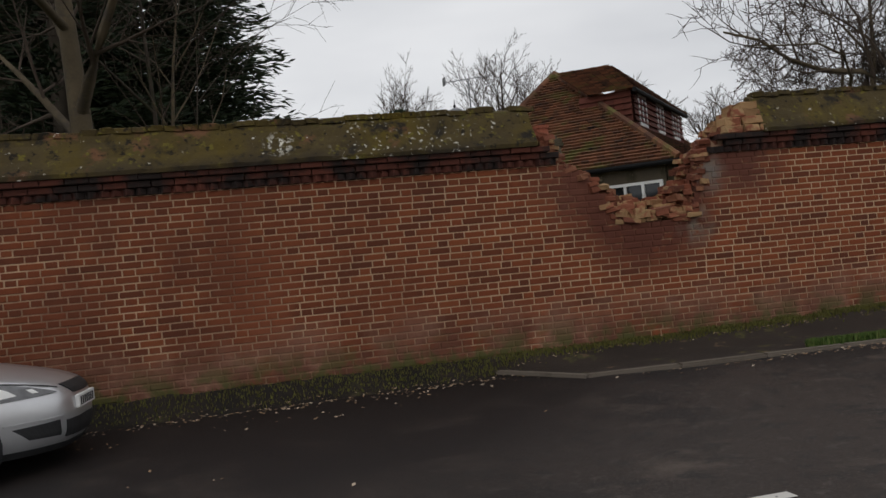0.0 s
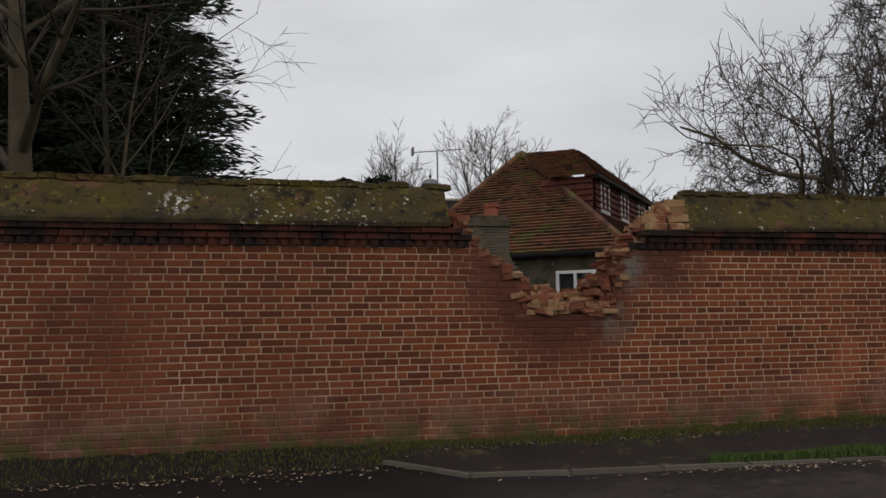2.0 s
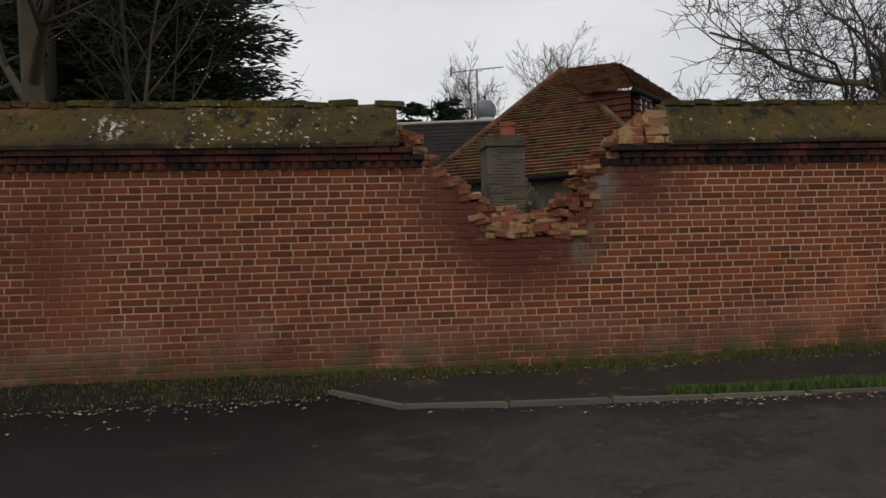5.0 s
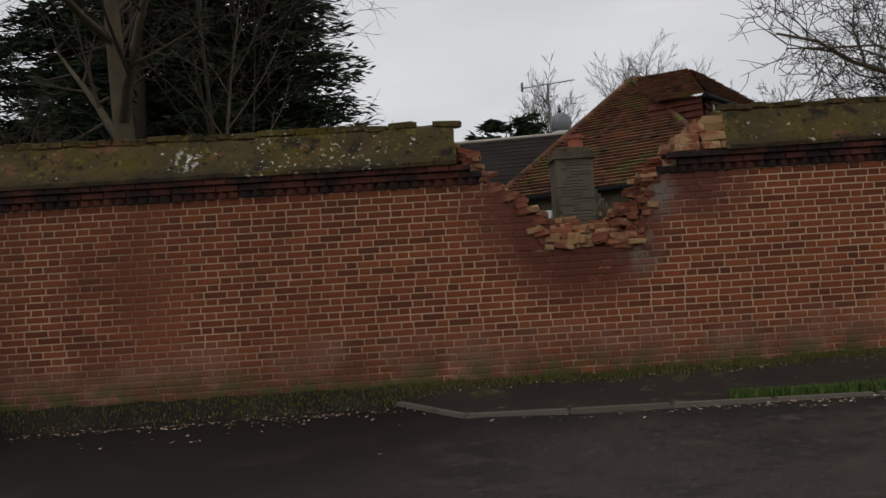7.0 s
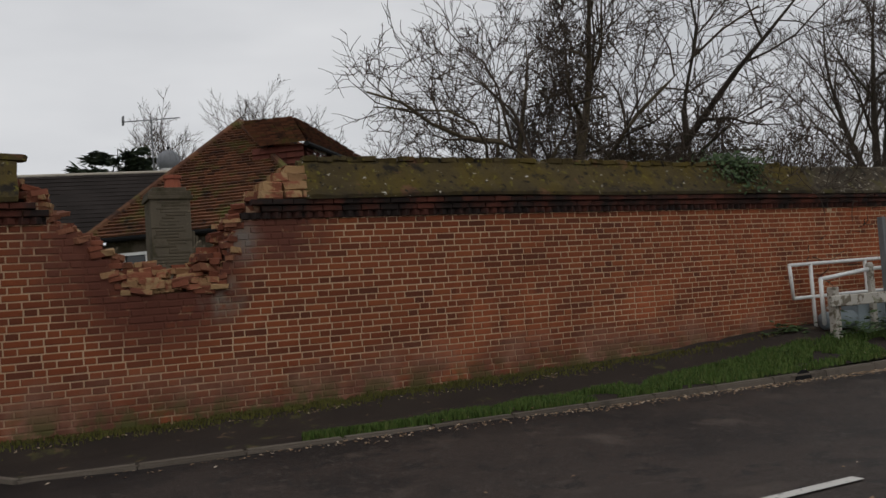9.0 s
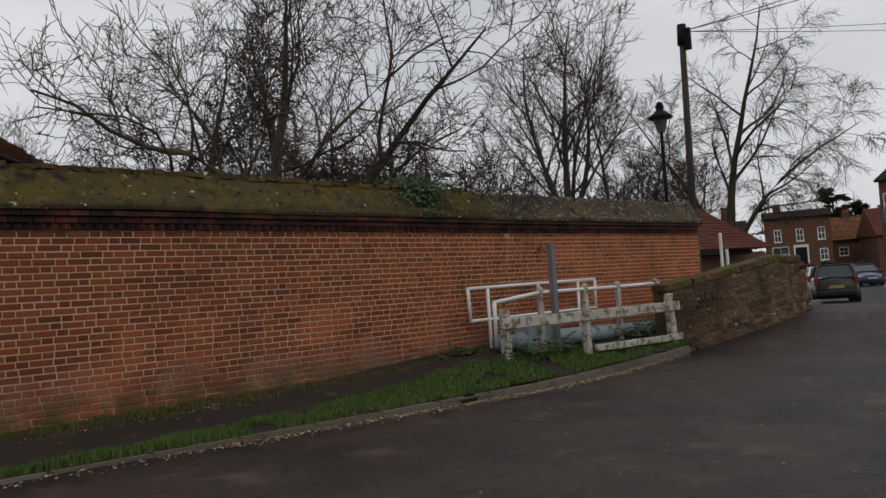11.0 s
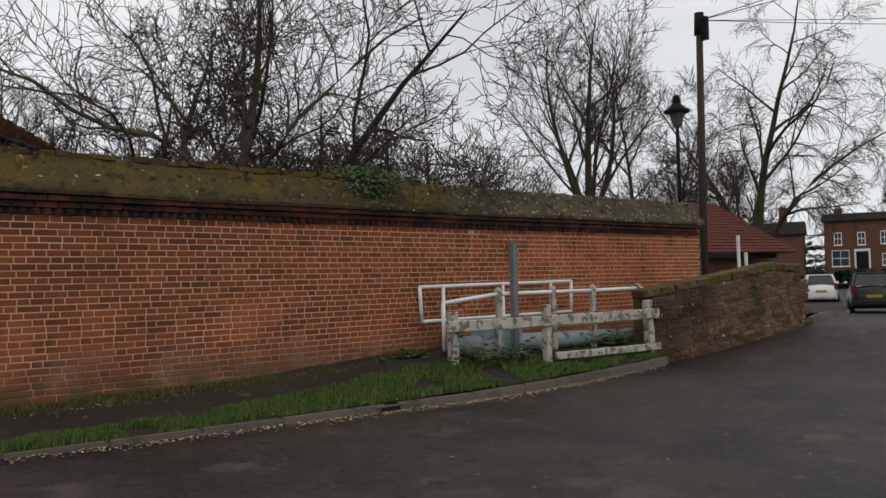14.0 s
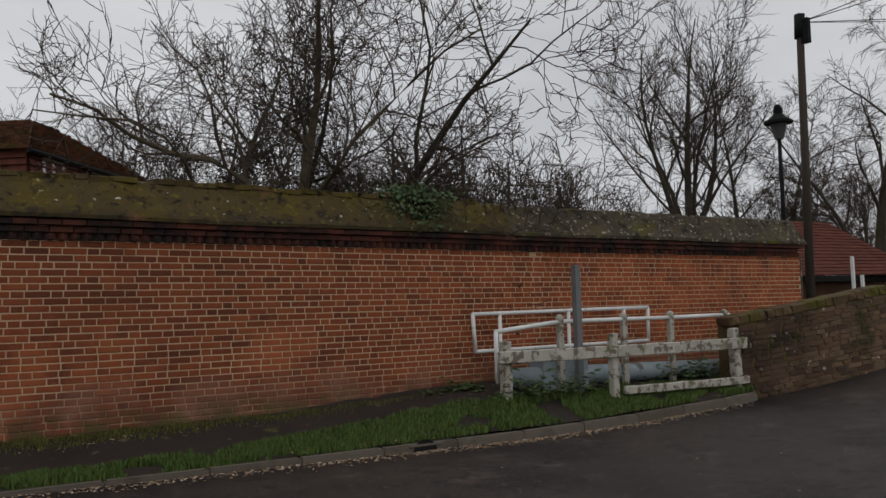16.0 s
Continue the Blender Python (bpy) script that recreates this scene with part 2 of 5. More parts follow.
M_TILE = surf("clay_tile", (0.10, 0.045, 0.026), (0.17, 0.078, 0.042), 1.5, 0.9, 0.3, 30, [((0.12, 0.105, 0.03), 1.6, 0.54, 0.12), ((0.03, 0.02, 0.016), 2.4, 0.57, 0.12)], rand=("island", ((0.04, 0.02, 0.014), (0.13, 0.05, 0.026), (0.25, 0.10, 0.048), (0.10, 0.058, 0.03))))
M_TILERED = surf("red_tile", (0.085, 0.026, 0.018), (0.15, 0.046, 0.03), 1.0, 0.9, 0.3, 20, rand=("island", ((0.07, 0.022, 0.016), (0.14, 0.042, 0.028))))
M_SLATE = surf("dark_slate", (0.02, 0.0165, 0.015), (0.04, 0.033, 0.03), 1.5, 0.9, 0.4, 20, spec=0.1)
M_STONE = surf("weathered_stone", (0.05, 0.037, 0.022), (0.14, 0.102, 0.06), 3.0, 0.95, 0.5, 30, [((0.045, 0.038, 0.018), 1.7, 0.52, 0.12), ((0.24, 0.20, 0.14), 5.0, 0.62, 0.06)], rand=("object", ((0.09, 0.078, 0.058), (0.15, 0.13, 0.1))))
M_PARAPET = surf("parapet_stone", (0.05, 0.032, 0.022), (0.15, 0.09, 0.056), 5.0, 0.95, 0.8, 34, [((0.04, 0.038, 0.016), 1.8, 0.55, 0.1), ((0.022, 0.015, 0.011), 1.0, 0.40, 0.25, 0, 14.6, 13.2), ((0.36, 0.32, 0.27), 8.0, 0.64, 0.04)], rand=("object", ((0.04, 0.028, 0.022), (0.12, 0.062, 0.038), (0.19, 0.125, 0.08), (0.085, 0.06, 0.045))))
M_PARACAP = surf("mossy_mortar_cap", (0.055, 0.036, 0.020), (0.14, 0.090, 0.046), 3.0, 0.95, 0.8, 40, [((0.085, 0.075, 0.016), 2.4, 0.48, 0.12), ((0.025, 0.018, 0.012), 4.0, 0.56, 0.1)])
M_WHITE = surf("white_paint", (0.62, 0.62, 0.6), (0.8, 0.8, 0.78), 5.0, 0.5, 0.05, 60, [((0.35, 0.31, 0.26), 9.0, 0.64, 0.06)])
M_FENCE = surf("flaking_white_timber", (0.30, 0.275, 0.235), (0.52, 0.49, 0.43), 6.0, 0.85, 0.4, 60, [((0.16, 0.135, 0.10), 9.0, 0.52, 0.05), ((0.12, 0.13, 0.06), 4.0, 0.6, 0.08)])
M_GREYPOST = surf("grey_galvanised", (0.13, 0.135, 0.14), (0.21, 0.215, 0.22), 6.0, 0.6, 0.1, 50, metal=0.3)
M_PIPE = surf("blue_grey_pipe", (0.17, 0.21, 0.23), (0.30, 0.35, 0.37), 3.0, 0.6, 0.15, 40, [((0.10, 0.10, 0.09), 4.0, 0.6, 0.08)])
M_IRON = surf("black_iron", (0.008, 0.008, 0.009), (0.018, 0.018, 0.018), 8.0, 0.7, 0.1, 60, spec=0.1)
M_POLE = surf("pole_timber", (0.03, 0.022, 0.017), (0.06, 0.046, 0.035), 3.0, 0.9, 0.3, 50, stretch=(4, 4, 0.3))
M_GLASSD = surf("window_glass", (0.012, 0.014, 0.016), (0.03, 0.033, 0.036), 2.0, 0.06, 0.0, 10, spec=0.6)
# Pane colour set much paler than the other window glass.
M_PALEGLASS = surf("pale_glass", (0.28, 0.29, 0.30), (0.45, 0.46, 0.47), 6.0, 0.12, 0.0, 10, spec=0.6)
M_LAMPGLASS = surf("lamp_glass", (0.06, 0.06, 0.062), (0.12, 0.12, 0.125), 3.0, 0.2, 0.0, 10)
M_LAMPHOUSE = surf("headlamp_housing", (0.03, 0.03, 0.032), (0.12, 0.12, 0.125), 14.0, 0.1, 0.0, 20, spec=0.7, coat=0.8)
M_LEAD = surf("lead_dome", (0.16, 0.17, 0.18), (0.27, 0.28, 0.30), 2.0, 0.6, 0.2, 20)
M_SILVER = surf("silver_car_paint", (0.55, 0.55, 0.56), (0.62, 0.62, 0.63), 3.0, 0.32, 0.0, 50, metal=0.75, coat=0.6)
M_BLACKCAR = surf("black_car_paint", (0.005, 0.005, 0.006), (0.009, 0.009, 0.01), 3.0, 0.35, 0.0, 50, coat=0.15)
M_BLUECAR = surf("blue_car_paint", (0.02, 0.035, 0.10), (0.03, 0.05, 0.14), 3.0, 0.3, 0.0, 50, coat=0.6)
M_WHITECAR = surf("white_car_paint", (0.6, 0.6, 0.6), (0.7, 0.7, 0.7), 3.0, 0.3, 0.0, 50, coat=0.6)
M_GREENCAR = surf("green_car_paint", (0.05, 0.085, 0.07), (0.07, 0.11, 0.09), 3.0, 0.3, 0.0, 50, coat=0.6)
M_TYRE = surf("tyre_rubber", (0.012, 0.012, 0.012), (0.025, 0.024, 0.023), 8.0, 0.9, 0.2, 60)
M_PLASTIC = surf("black_plastic", (0.014, 0.014, 0.015), (0.028, 0.028, 0.029), 8.0, 0.6, 0.1, 60)
M_RIM = surf("wheel_alloy", (0.13, 0.13, 0.13), (0.22, 0.22, 0.22), 8.0, 0.4, 0.05, 60, metal=0.8)
M_RED = surf("red_lens", (0.13, 0.008, 0.008), (0.2, 0.012, 0.01), 8.0, 0.25, 0.0, 60)
M_YELLOW = surf("yellow_plate", (0.30, 0.21, 0.03), (0.38, 0.27, 0.04), 8.0, 0.5, 0.0, 60)
M_CREAM = surf("cream_render", (0.42, 0.38, 0.31), (0.52, 0.47, 0.39), 2.0, 0.9, 0.1, 30)
M_HBRICK = surf("house_brick", (0.085, 0.040, 0.025), (0.155, 0.075, 0.046), 3.0, 0.9, 0.2, 40)
M_BLUESIGN = surf("blue_sign", (0.05, 0.16, 0.22), (0.09, 0.24, 0.32), 6.0, 0.5, 0.0, 30)


# ---- building helpers ----
def link(name, verts, faces, material, parent=None, label="", smooth=False):
    me = bpy.data.meshes.new(name)
    me.from_pydata([tuple(v) for v in verts], [], faces)
    me.materials.append(material)
    me.update()
    if smooth:
        me.polygons.foreach_set("use_smooth", [True] * len(me.polygons))
    ob = new(name, me)
    if parent is not None:
        ob.parent = parent
    if label:
        tagged(ob, label)
    return ob


def part(name, bm, material, parent=None, label="", smooth=False):
    me = bpy.data.meshes.new(name)
    bmesh.ops.recalc_face_normals(bm, faces=bm.faces)
    bm.to_mesh(me)
    bm.free()
    me.materials.append(material)
    if smooth:
        me.polygons.foreach_set("use_smooth", [True] * len(me.polygons))
    ob = new(name, me)
    if parent is not None:
        ob.parent = parent
    if label:
        tagged(ob, label)
    return ob


def thing(name, label, category, at=(0, 0, 0), turn=0.0, group="", kind=""):
    ob = new(name)
    ob.empty_display_size = 0.2
    ob.matrix_basis = pose(*at, 0, 0, turn)
    return tagged(ob, label, category, group, kind)


def box(bm, x0, x1, y0, y1, z0, z1, bevel=0.0, m=None):
    vs = bmesh.ops.create_cube(bm, size=1.0)["verts"]
    for v in vs:
        v.co = Vector(((x0 + x1) / 2 + v.co.x * (x1 - x0), (y0 + y1) / 2 + v.co.y * (y1 - y0), (z0 + z1) / 2 + v.co.z * (z1 - z0)))
    if m is not None:
        bmesh.ops.transform(bm, matrix=m, verts=vs)
    if bevel:
        es = list({e for v in vs for e in v.link_edges})
        bmesh.ops.bevel(bm, geom=es, offset=bevel, segments=2, affect="EDGES", profile=0.6)
    return bm


def boxes(*items, bevel=0.0):
    bm = bmesh.new()
    for it in items:
        box(bm, *it, bevel=bevel)
    return bm


def rod(bm, a, b, r0, r1=None, sides=10):
    a, b = Vector(a), Vector(b)
    r1 = r0 if r1 is None else r1
    m = Matrix.Translation((a + b) / 2) @ (b - a).to_track_quat("Z", "Y").to_matrix().to_4x4()
    bmesh.ops.create_cone(bm, cap_ends=True, segments=sides, radius1=r0, radius2=r1, depth=(b - a).length, matrix=m)
    return bm


def ball(bm, at, r, sx=1, sy=1, sz=1, sub=2):
    bmesh.ops.create_icosphere(bm, subdivisions=sub, radius=r, matrix=Matrix.Translation(at) @ Matrix.Diagonal((sx, sy, sz, 1)))
    return bm


def lerp(x, pts):
    if x <= pts[0][0]:
        return pts[0][1]
    for (x0, y0), (x1, y1) in zip(pts, pts[1:]):
        if x <= x1:
            return y0 + (y1 - y0) * (x - x0) / (x1 - x0)
    return pts[-1][1]


# ---- the lie of the land ----
def road_z(x):
    return -0.10 + lerp(x, ((8.5, 0.0), (12.5, 0.1), (14, 0.3), (15.6, 0.6), (17.5, 0.64), (20, 0.56), (28, 0.16), (36, 0.0)))


def edge_l(x):
    """The road's edge on the wall's side."""
    return lerp(x, ((-2.45, -0.36), (-2.4, -0.28), (-1.8, -1.17), (-1.75, -1.21), (-0.96, -1.36), (0, -1.42), (2, -1.47), (6, -1.5), (10, -1.5), (12.6, -1.3), (14, -1.62), (15.6, -2.12), (16.2, -2.0), (20, -0.6), (25, 1.5), (32, 4.6), (40, 8.4), (60, 18), (90, 34), (140, 60)))


def edge_r(x):
    return lerp(x, ((8, -10.6), (14, -10.4), (25, -8), (40, -2.0), (60, 7), (90, 22), (140, 48)))


def wall_y(x):
    return lerp(x, ((4, 0.0), (10, 0.32), (17, 0.36)))


def road_surf(x, y):
    """The road falls from its wall-side edge towards its middle."""
    rise = 0.12 * lerp(x, ((-12, 0.62), (-2.2, 1), (2, 1), (5, 0.6), (9, 0.16), (14, 0)))
    return road_z(x) + rise * min(1.0, max(0.0, (y - edge_l(x) + 1.7) / 1.7))


def kerb_up(x):
    return lerp(x, ((-2.4, 0.14), (-1.8, 0.15), (-0.5, 0.165), (2, 0.14), (7, 0.125), (12.6, 0.12)))


def verge_z(x, y):
    """The ground between the road's edge and the wall."""
    e, w = edge_l(x), wall_y(x)
    s = min(1.0, max(0.0, (y - e) / max(0.05, w - e)))
    top = lerp(x, ((-14, 0.24), (-3, 0.2), (0, 0.2), (6, 0.32), (8.5, 0.46), (13, 0.42)))
    mid = lerp(x, ((-3, 0.3), (-1.5, 0.12), (4, 0.2), (8, 0.72), (13, 0.72)))
    base = road_z(x) + (0.068 if x < -2.3 else kerb_up(x) - 0.01)
    z = base + (top - base) * (s * mid / 0.6 if s < 0.6 else mid + (1 - mid) * (s - 0.6) / 0.4)
    return z + 0.015 * noise.noise((x * 1.7, y * 2.6, 0)) + (0.03 * noise.noise((x * 3, y * 4, 3)) if s > 0.85 else 0)


def strip(name, xs, lo, hi, n, zf, material, label, category="ground", kind="structure"):
    V, F = [], []
    for x in xs:
        for j in range(n + 1):
            y = lo(x) + (hi(x) - lo(x)) * j / n
            V.append((x, y, zf(x, y)))
    for i in range(len(xs) - 1):
        for j in range(n):
            a = i * (n + 1) + j
            F.append((a, a + n + 1, a + n + 2, a + 1))
    return tagged(link(name, V, F, material, smooth=True), label, category, kind=kind)


XS = [-60 + 2 * i for i in range(22)] + [-16 + 0.4 * i for i in range(100)] + [24 + 2 * i for i in range(59)]
strip("ground", [-1500, -300, -60, 0, 60, 300, 1500], lambda x: -1500, lambda x: 1500, 8, lambda x, y: -0.22, M_FIELD, "rough winter ground spreading to the horizon")
strip("road", XS, edge_r, edge_l, 14, lambda x, y: road_surf(x, y) + 0.005 * noise.noise((x, y, 5)), M_ASPHALT, "worn dark asphalt road with damp patches, left end darkened for vignetting", "road")
strip("pavement_far_side", XS[:90], lambda x: -14.0, lambda x: edge_r(x) - 0.005, 3, lambda x, y: road_z(x) + 0.1, M_PATH, "asphalt pavement along the near side", "pavement")
strip("pavement", [-16 + 0.2 * i for i in range(145)], lambda x: edge_l(x) + (-0.06 if x < -2.3 else 0.1), lambda x: wall_y(x) + 0.03, 14, verge_z, M_PATH, "dark footpath along the foot of the garden wall", "pavement")
strip("footway_beyond_bridge", [17.6 + 1.0 * i for i in range(60)], lambda x: edge_l(x) + 0.13, lambda x: edge_l(x) + 2.2, 3, lambda x, y: road_z(x) + 0.1, M_PATH, "asphalt footway beyond the bridge", "pavement")
strip("lawn_beyond_bridge", [16.5 + 1.0 * i for i in range(60)], lambda x: edge_l(x) + 2.2, lambda x: edge_l(x) + 14, 4, lambda x, y: road_z(x) + 0.06 + 0.05 * noise.noise((x, y, 1)), M_SOIL, "mossy lawn beside the footway", "lawn")

# road markings
def dash(x0, y0, x1, y1, w, zoff=0.012):
    d = Vector((x1 - x0, y1 - y0, 0))
    n_ = Vector((-d.y, d.x, 0)).normalized() * w / 2
    k = max(2, int(d.length / 0.4))
    V, F = [], []
    for i in range(k + 1):
        p = Vector((x0, y0, 0)) + d * i / k
        for s in (-1, 1):
            q = p + n_ * s
            V.append((q.x, q.y, road_z(q.x) + zoff))
    for i in range(k):
        F.append((2 * i, 2 * i + 2, 2 * i + 3, 2 * i + 1))
    return tagged(link("lane_marking", V, F, M_PAINT), "worn white centre line dash on the road", "road marking", "centre line", kind="structure")


for x0_, x1_ in ((-10.4, -8.0), (-6.3, -2.3), (-0.9, 3.2)):
    dash(x0_, -5.2, x1_, -5.16 + 0.004 * x1_, 0.1)
for k_ in range(9):
    xa = 24 + 4.5 * k_
    ya, yb = (edge_l(xa) + edge_r(xa)) / 2 - 0.6, (edge_l(xa + 2.4) + edge_r(xa + 2.4)) / 2 - 0.6
    dash(xa, ya, xa + 2.4, yb, 0.12)


# ---- the garden wall ----
COURSE, PAIR, Z_FIELD = 0.0730, 0.360, 2.245
X_END = 16.2
ROWS_N = 30
Z0 = Z_FIELD - ROWS_N * COURSE
GAP_L = ((1.50, -0.55), (1.60, -0.74), (1.80, -0.80), (2.0, -0.98), (2.14, -1.12), (2.26, -1.36), (2.36, -1.42), (2.5, -1.50), (2.7, -1.60), (3.1, -1.66))
GAP_R = ((1.50, 0.0), (1.58, 0.12), (1.75, 0.22), (1.95, 0.27), (2.1, 0.32), (2.28, 0.45), (2.36, 0.52), (2.46, 0.60), (2.52, 0.85), (2.6, 1.1), (2.7, 1.28), (3.1, 1.33))


def gap(z):
    if z < 1.53:
        return None
    j = 0.06 * noise.noise((z * 31.7, 2.2, 0))
    return lerp(z, GAP_L) + j, lerp(z, GAP_R) + 0.06 * noise.noise((z * 27.1, 7.2, 0))


wall = thing("wall_garden", "long weathered red brick garden wall in flemish bond, broken open by a V-shaped gap", "wall", kind="structure")


def slab(name, spans, material, parent, y0, y1, step=0.6, label=""):
    """Blocks that follow the wall's line: spans of (xa, xb, za, zb)."""
    V, F = [], []
    for xa, xb, za, zb in spans:
        k = max(1, int((xb - xa) / step))
        b0 = len(V)
        for i in range(k + 1):
            x = xa + (xb - xa) * i / k
            w = wall_y(x)
            V += [(x, w + y0, za), (x, w + y1, za), (x, w + y1, zb), (x, w + y0, zb)]
        for i in range(k):
            a = b0 + 4 * i
            for j in range(4):
                F.append((a + j, a + (j + 1) % 4, a + 4 + (j + 1) % 4, a + 4 + j))
        F += [(b0 + 3, b0 + 2, b0 + 1, b0), (b0 + 4 * k, b0 + 4 * k + 1, b0 + 4 * k + 2, b0 + 4 * k + 3)]
    return link(name, V, F, material, parent, label)


spans = [(-16, X_END - 0.01, -0.1, Z0 + COURSE)]
for r in range(1, ROWS_N + 3):
    za, zb = Z0 + r * COURSE, Z0 + (r + 1) * COURSE
    g = gap((za + zb) / 2)
    if g is None:
        spans.append((-16, X_END - 0.01, za, zb))
    else:
        spans += [(-16, g[0] - 0.02, za, zb), (g[1] + 0.02, X_END - 0.01, za, zb)]
slab("wall_core", spans, M_MORTAR, wall, 0.006, 0.44)

# dentil course and projecting bands
def unit_box(dx, dy, dz, c=0.006):
    """A brick with a chamfered face towards the road (-y)."""
    x, z = dx / 2, dz / 2
    V = [(-x, dy, -z), (x, dy, -z), (x, dy, z), (-x, dy, z), (-x, c, -z), (x, c, -z), (x, c, z), (-x, c, z), (-x + c, 0, -z + c), (x - c, 0, -z + c), (x - c, 0, z - c), (-x + c, 0, z - c)]
    F = [(0, 1, 5, 4), (1, 2, 6, 5), (2, 3, 7, 6), (3, 0, 4, 7), (4, 5, 9, 8), (5, 6, 10, 9), (6, 7, 11, 10), (7, 4, 8, 11), (8, 9, 10, 11)]
    return V, F


def lay(name, items, material, parent, label="", kind=""):
    """Many bricks in one mesh: items of (x, y, z, dx, dy, dz, turn)."""
    V, F = [], []
    for x, y, z, dx, dy, dz, turn in items:
        v, f = unit_box(dx, dy, dz)
        c, s = math.cos(turn), math.sin(turn)
        b0 = len(V)
        V += [(x + a * c - b * s, y + a * s + b * c, z + h) for a, b, h in v]
        F += [tuple(b0 + i for i in q) for q in f]
    ob = link(name, V, F, material, parent, label)
    if kind:
        tagged(ob, kind=kind)
    return ob


rng = random.Random(4)
items, band1, band2 = [], [], []
gl, gr = gap(2.30)
x = -16.0
while x < X_END - 0.05:
    if not (gl - 0.05 < x < gr + 0.04):
        items.append((x, wall_y(x) - 0.035 + rng.uniform(-0.006, 0.006), 2.282, 0.078, 0.2, 0.068, 0.6 + rng.uniform(-0.08, 0.08)))
    x += 0.118
x = -16.0
while x < X_END:
    g1, g2 = gap(2.36), gap(2.42)
    if not (g1[0] - 0.1 < x < g1[1] + 0.1):
        band1.append((x, wall_y(x) - 0.055 + rng.uniform(-0.005, 0.004), 2.354, 0.222, 0.3, 0.064, rng.uniform(-0.01, 0.01)))
    if not (g2[0] - 0.1 < x + 0.115 < g2[1] + 0.12):
        band2.append((x + 0.115, wall_y(x) - 0.095 + rng.uniform(-0.008, 0.006), 2.424, 0.225, 0.36, 0.060, rng.uniform(-0.012, 0.012)))
    x += 0.23
lay("dentil_course", items, M_DENTIL, wall, "dark dog-tooth brick course", "stuff")
lay("string_course", band1, M_DENTIL, wall, "projecting brick course", "stuff")
lay("drip_course", band2, M_DENTIL, wall, "soot-dark projecting brick course", "stuff")


slab("dentil_bed", [(-16, gl - 0.03, 2.246, 2.322), (gr + 0.03, X_END - 0.012, 2.246, 2.322)], M_DENTIL, wall, 0.001, 0.1)


# sloping coping, slab by slab, and the ridge along its top
def coping_slab(xa, xb, material, seed, broken=False):
    nx, ny = max(3, int((xb - xa) / 0.09)), 9
    V, F = [], []
    prof = ((-0.125, 2.456), (-0.125, 2.50), (-0.06, 2.575), (0.0, 2.66), (0.055, 2.745), (0.105, 2.83), (0.15, 2.90), (0.21, 2.935), (0.33, 2.80), (0.56, 2.46))
    for i in range(nx + 1):
        x = xa + (xb - xa) * i / nx
        w = wall_y(x)
        for j, (py, pz) in enumerate(prof):
            a = 0.013 * noise.noise((x * 5, j * 0.9, 2.0)) + 0.010 * noise.noise((x * 15, j * 2.1, 5.0))
            sag = 0.018 * noise.noise((x * 0.45, 0, 8.8))
            end = 0.02 * noise.noise((j * 1.3, seed, 1)) if broken and i == (0 if xa > 0 else nx) else 0
            V.append((x + end, w + py - (a if 0 < j < 8 else 0), pz + sag + (a if j > 0 else 0)))
    m_ = ny + 1
    for i in range(nx):
        for j in range(ny):
            a = i * m_ + j
            F.append((a, a + m_, a + m_ + 1, a + 1))
        F.append((i * m_ + ny, (i + 1) * m_ + ny, (i + 1) * m_, i * m_))
    F += [tuple(range(m_ - 1, -1, -1)), tuple(nx * m_ + j for j in range(m_))]
    return link("coping_slab", V, F, material, wall)


x, k_ = -16.0, 0
while x < X_END + 0.04:
    ln = rng.choice((0.9, 1.1, 1.3, 1.6))
    xb = min(x + ln, X_END + 0.06)
    if x < -1.64 < xb:
        xb = -1.66
    if xb - x > 0.1 and not (-1.7 < x < 1.16):
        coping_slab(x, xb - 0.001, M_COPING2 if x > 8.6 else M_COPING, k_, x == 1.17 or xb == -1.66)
    k_ += 1
    x = 1.17 if (xb < 0 and xb >= -1.68) else xb

# ridge stones
ridge_me = []
for v_ in range(4):
    bm = bmesh.new()
    box(bm, -0.5, 0.5, -0.5, 0.5, -0.5, 0.5)
    bmesh.ops.bevel(bm, geom=list(bm.edges), offset=0.12, segments=1, affect="EDGES")
    for v in bm.verts:
        v.co += Vector((rng.uniform(-0.06, 0.06), rng.uniform(-0.06, 0.06), rng.uniform(-0.08, 0.08)))
    me_ = bpy.data.meshes.new("ridge_stone")
    bm.to_mesh(me_)
    bm.free()
    me_.materials.append(M_COPING)
    ridge_me.append(me_)
x = -13.0
while x < 9.0:
    ln = rng.uniform(0.13, 0.3)
    if not (-1.62 < x + ln / 2 < 1.2) and rng.random() < 0.93:
        ob = new("ridge_stone", rng.choice(ridge_me))
        ob.parent = wall
        ob.matrix_basis = pose(x + ln / 2, wall_y(x) + 0.22, 2.935 + rng.uniform(-0.02, 0.014), rng.uniform(-4, 4), rng.uniform(-3, 3), rng.uniform(-6, 6)) @ Matrix.Diagonal((ln * 1.04, 0.17, 0.07, 1))
    x += ln

# end face of the wall: quoin edge board
part("quoin", boxes((X_END - 0.005, X_END + 0.03, wall_y(X_END) - 0.012, wall_y(X_END) + 0.45, 0.0, 2.25), bevel=0.005), M_STONE, wall, "pale stone edge at the end of the wall")

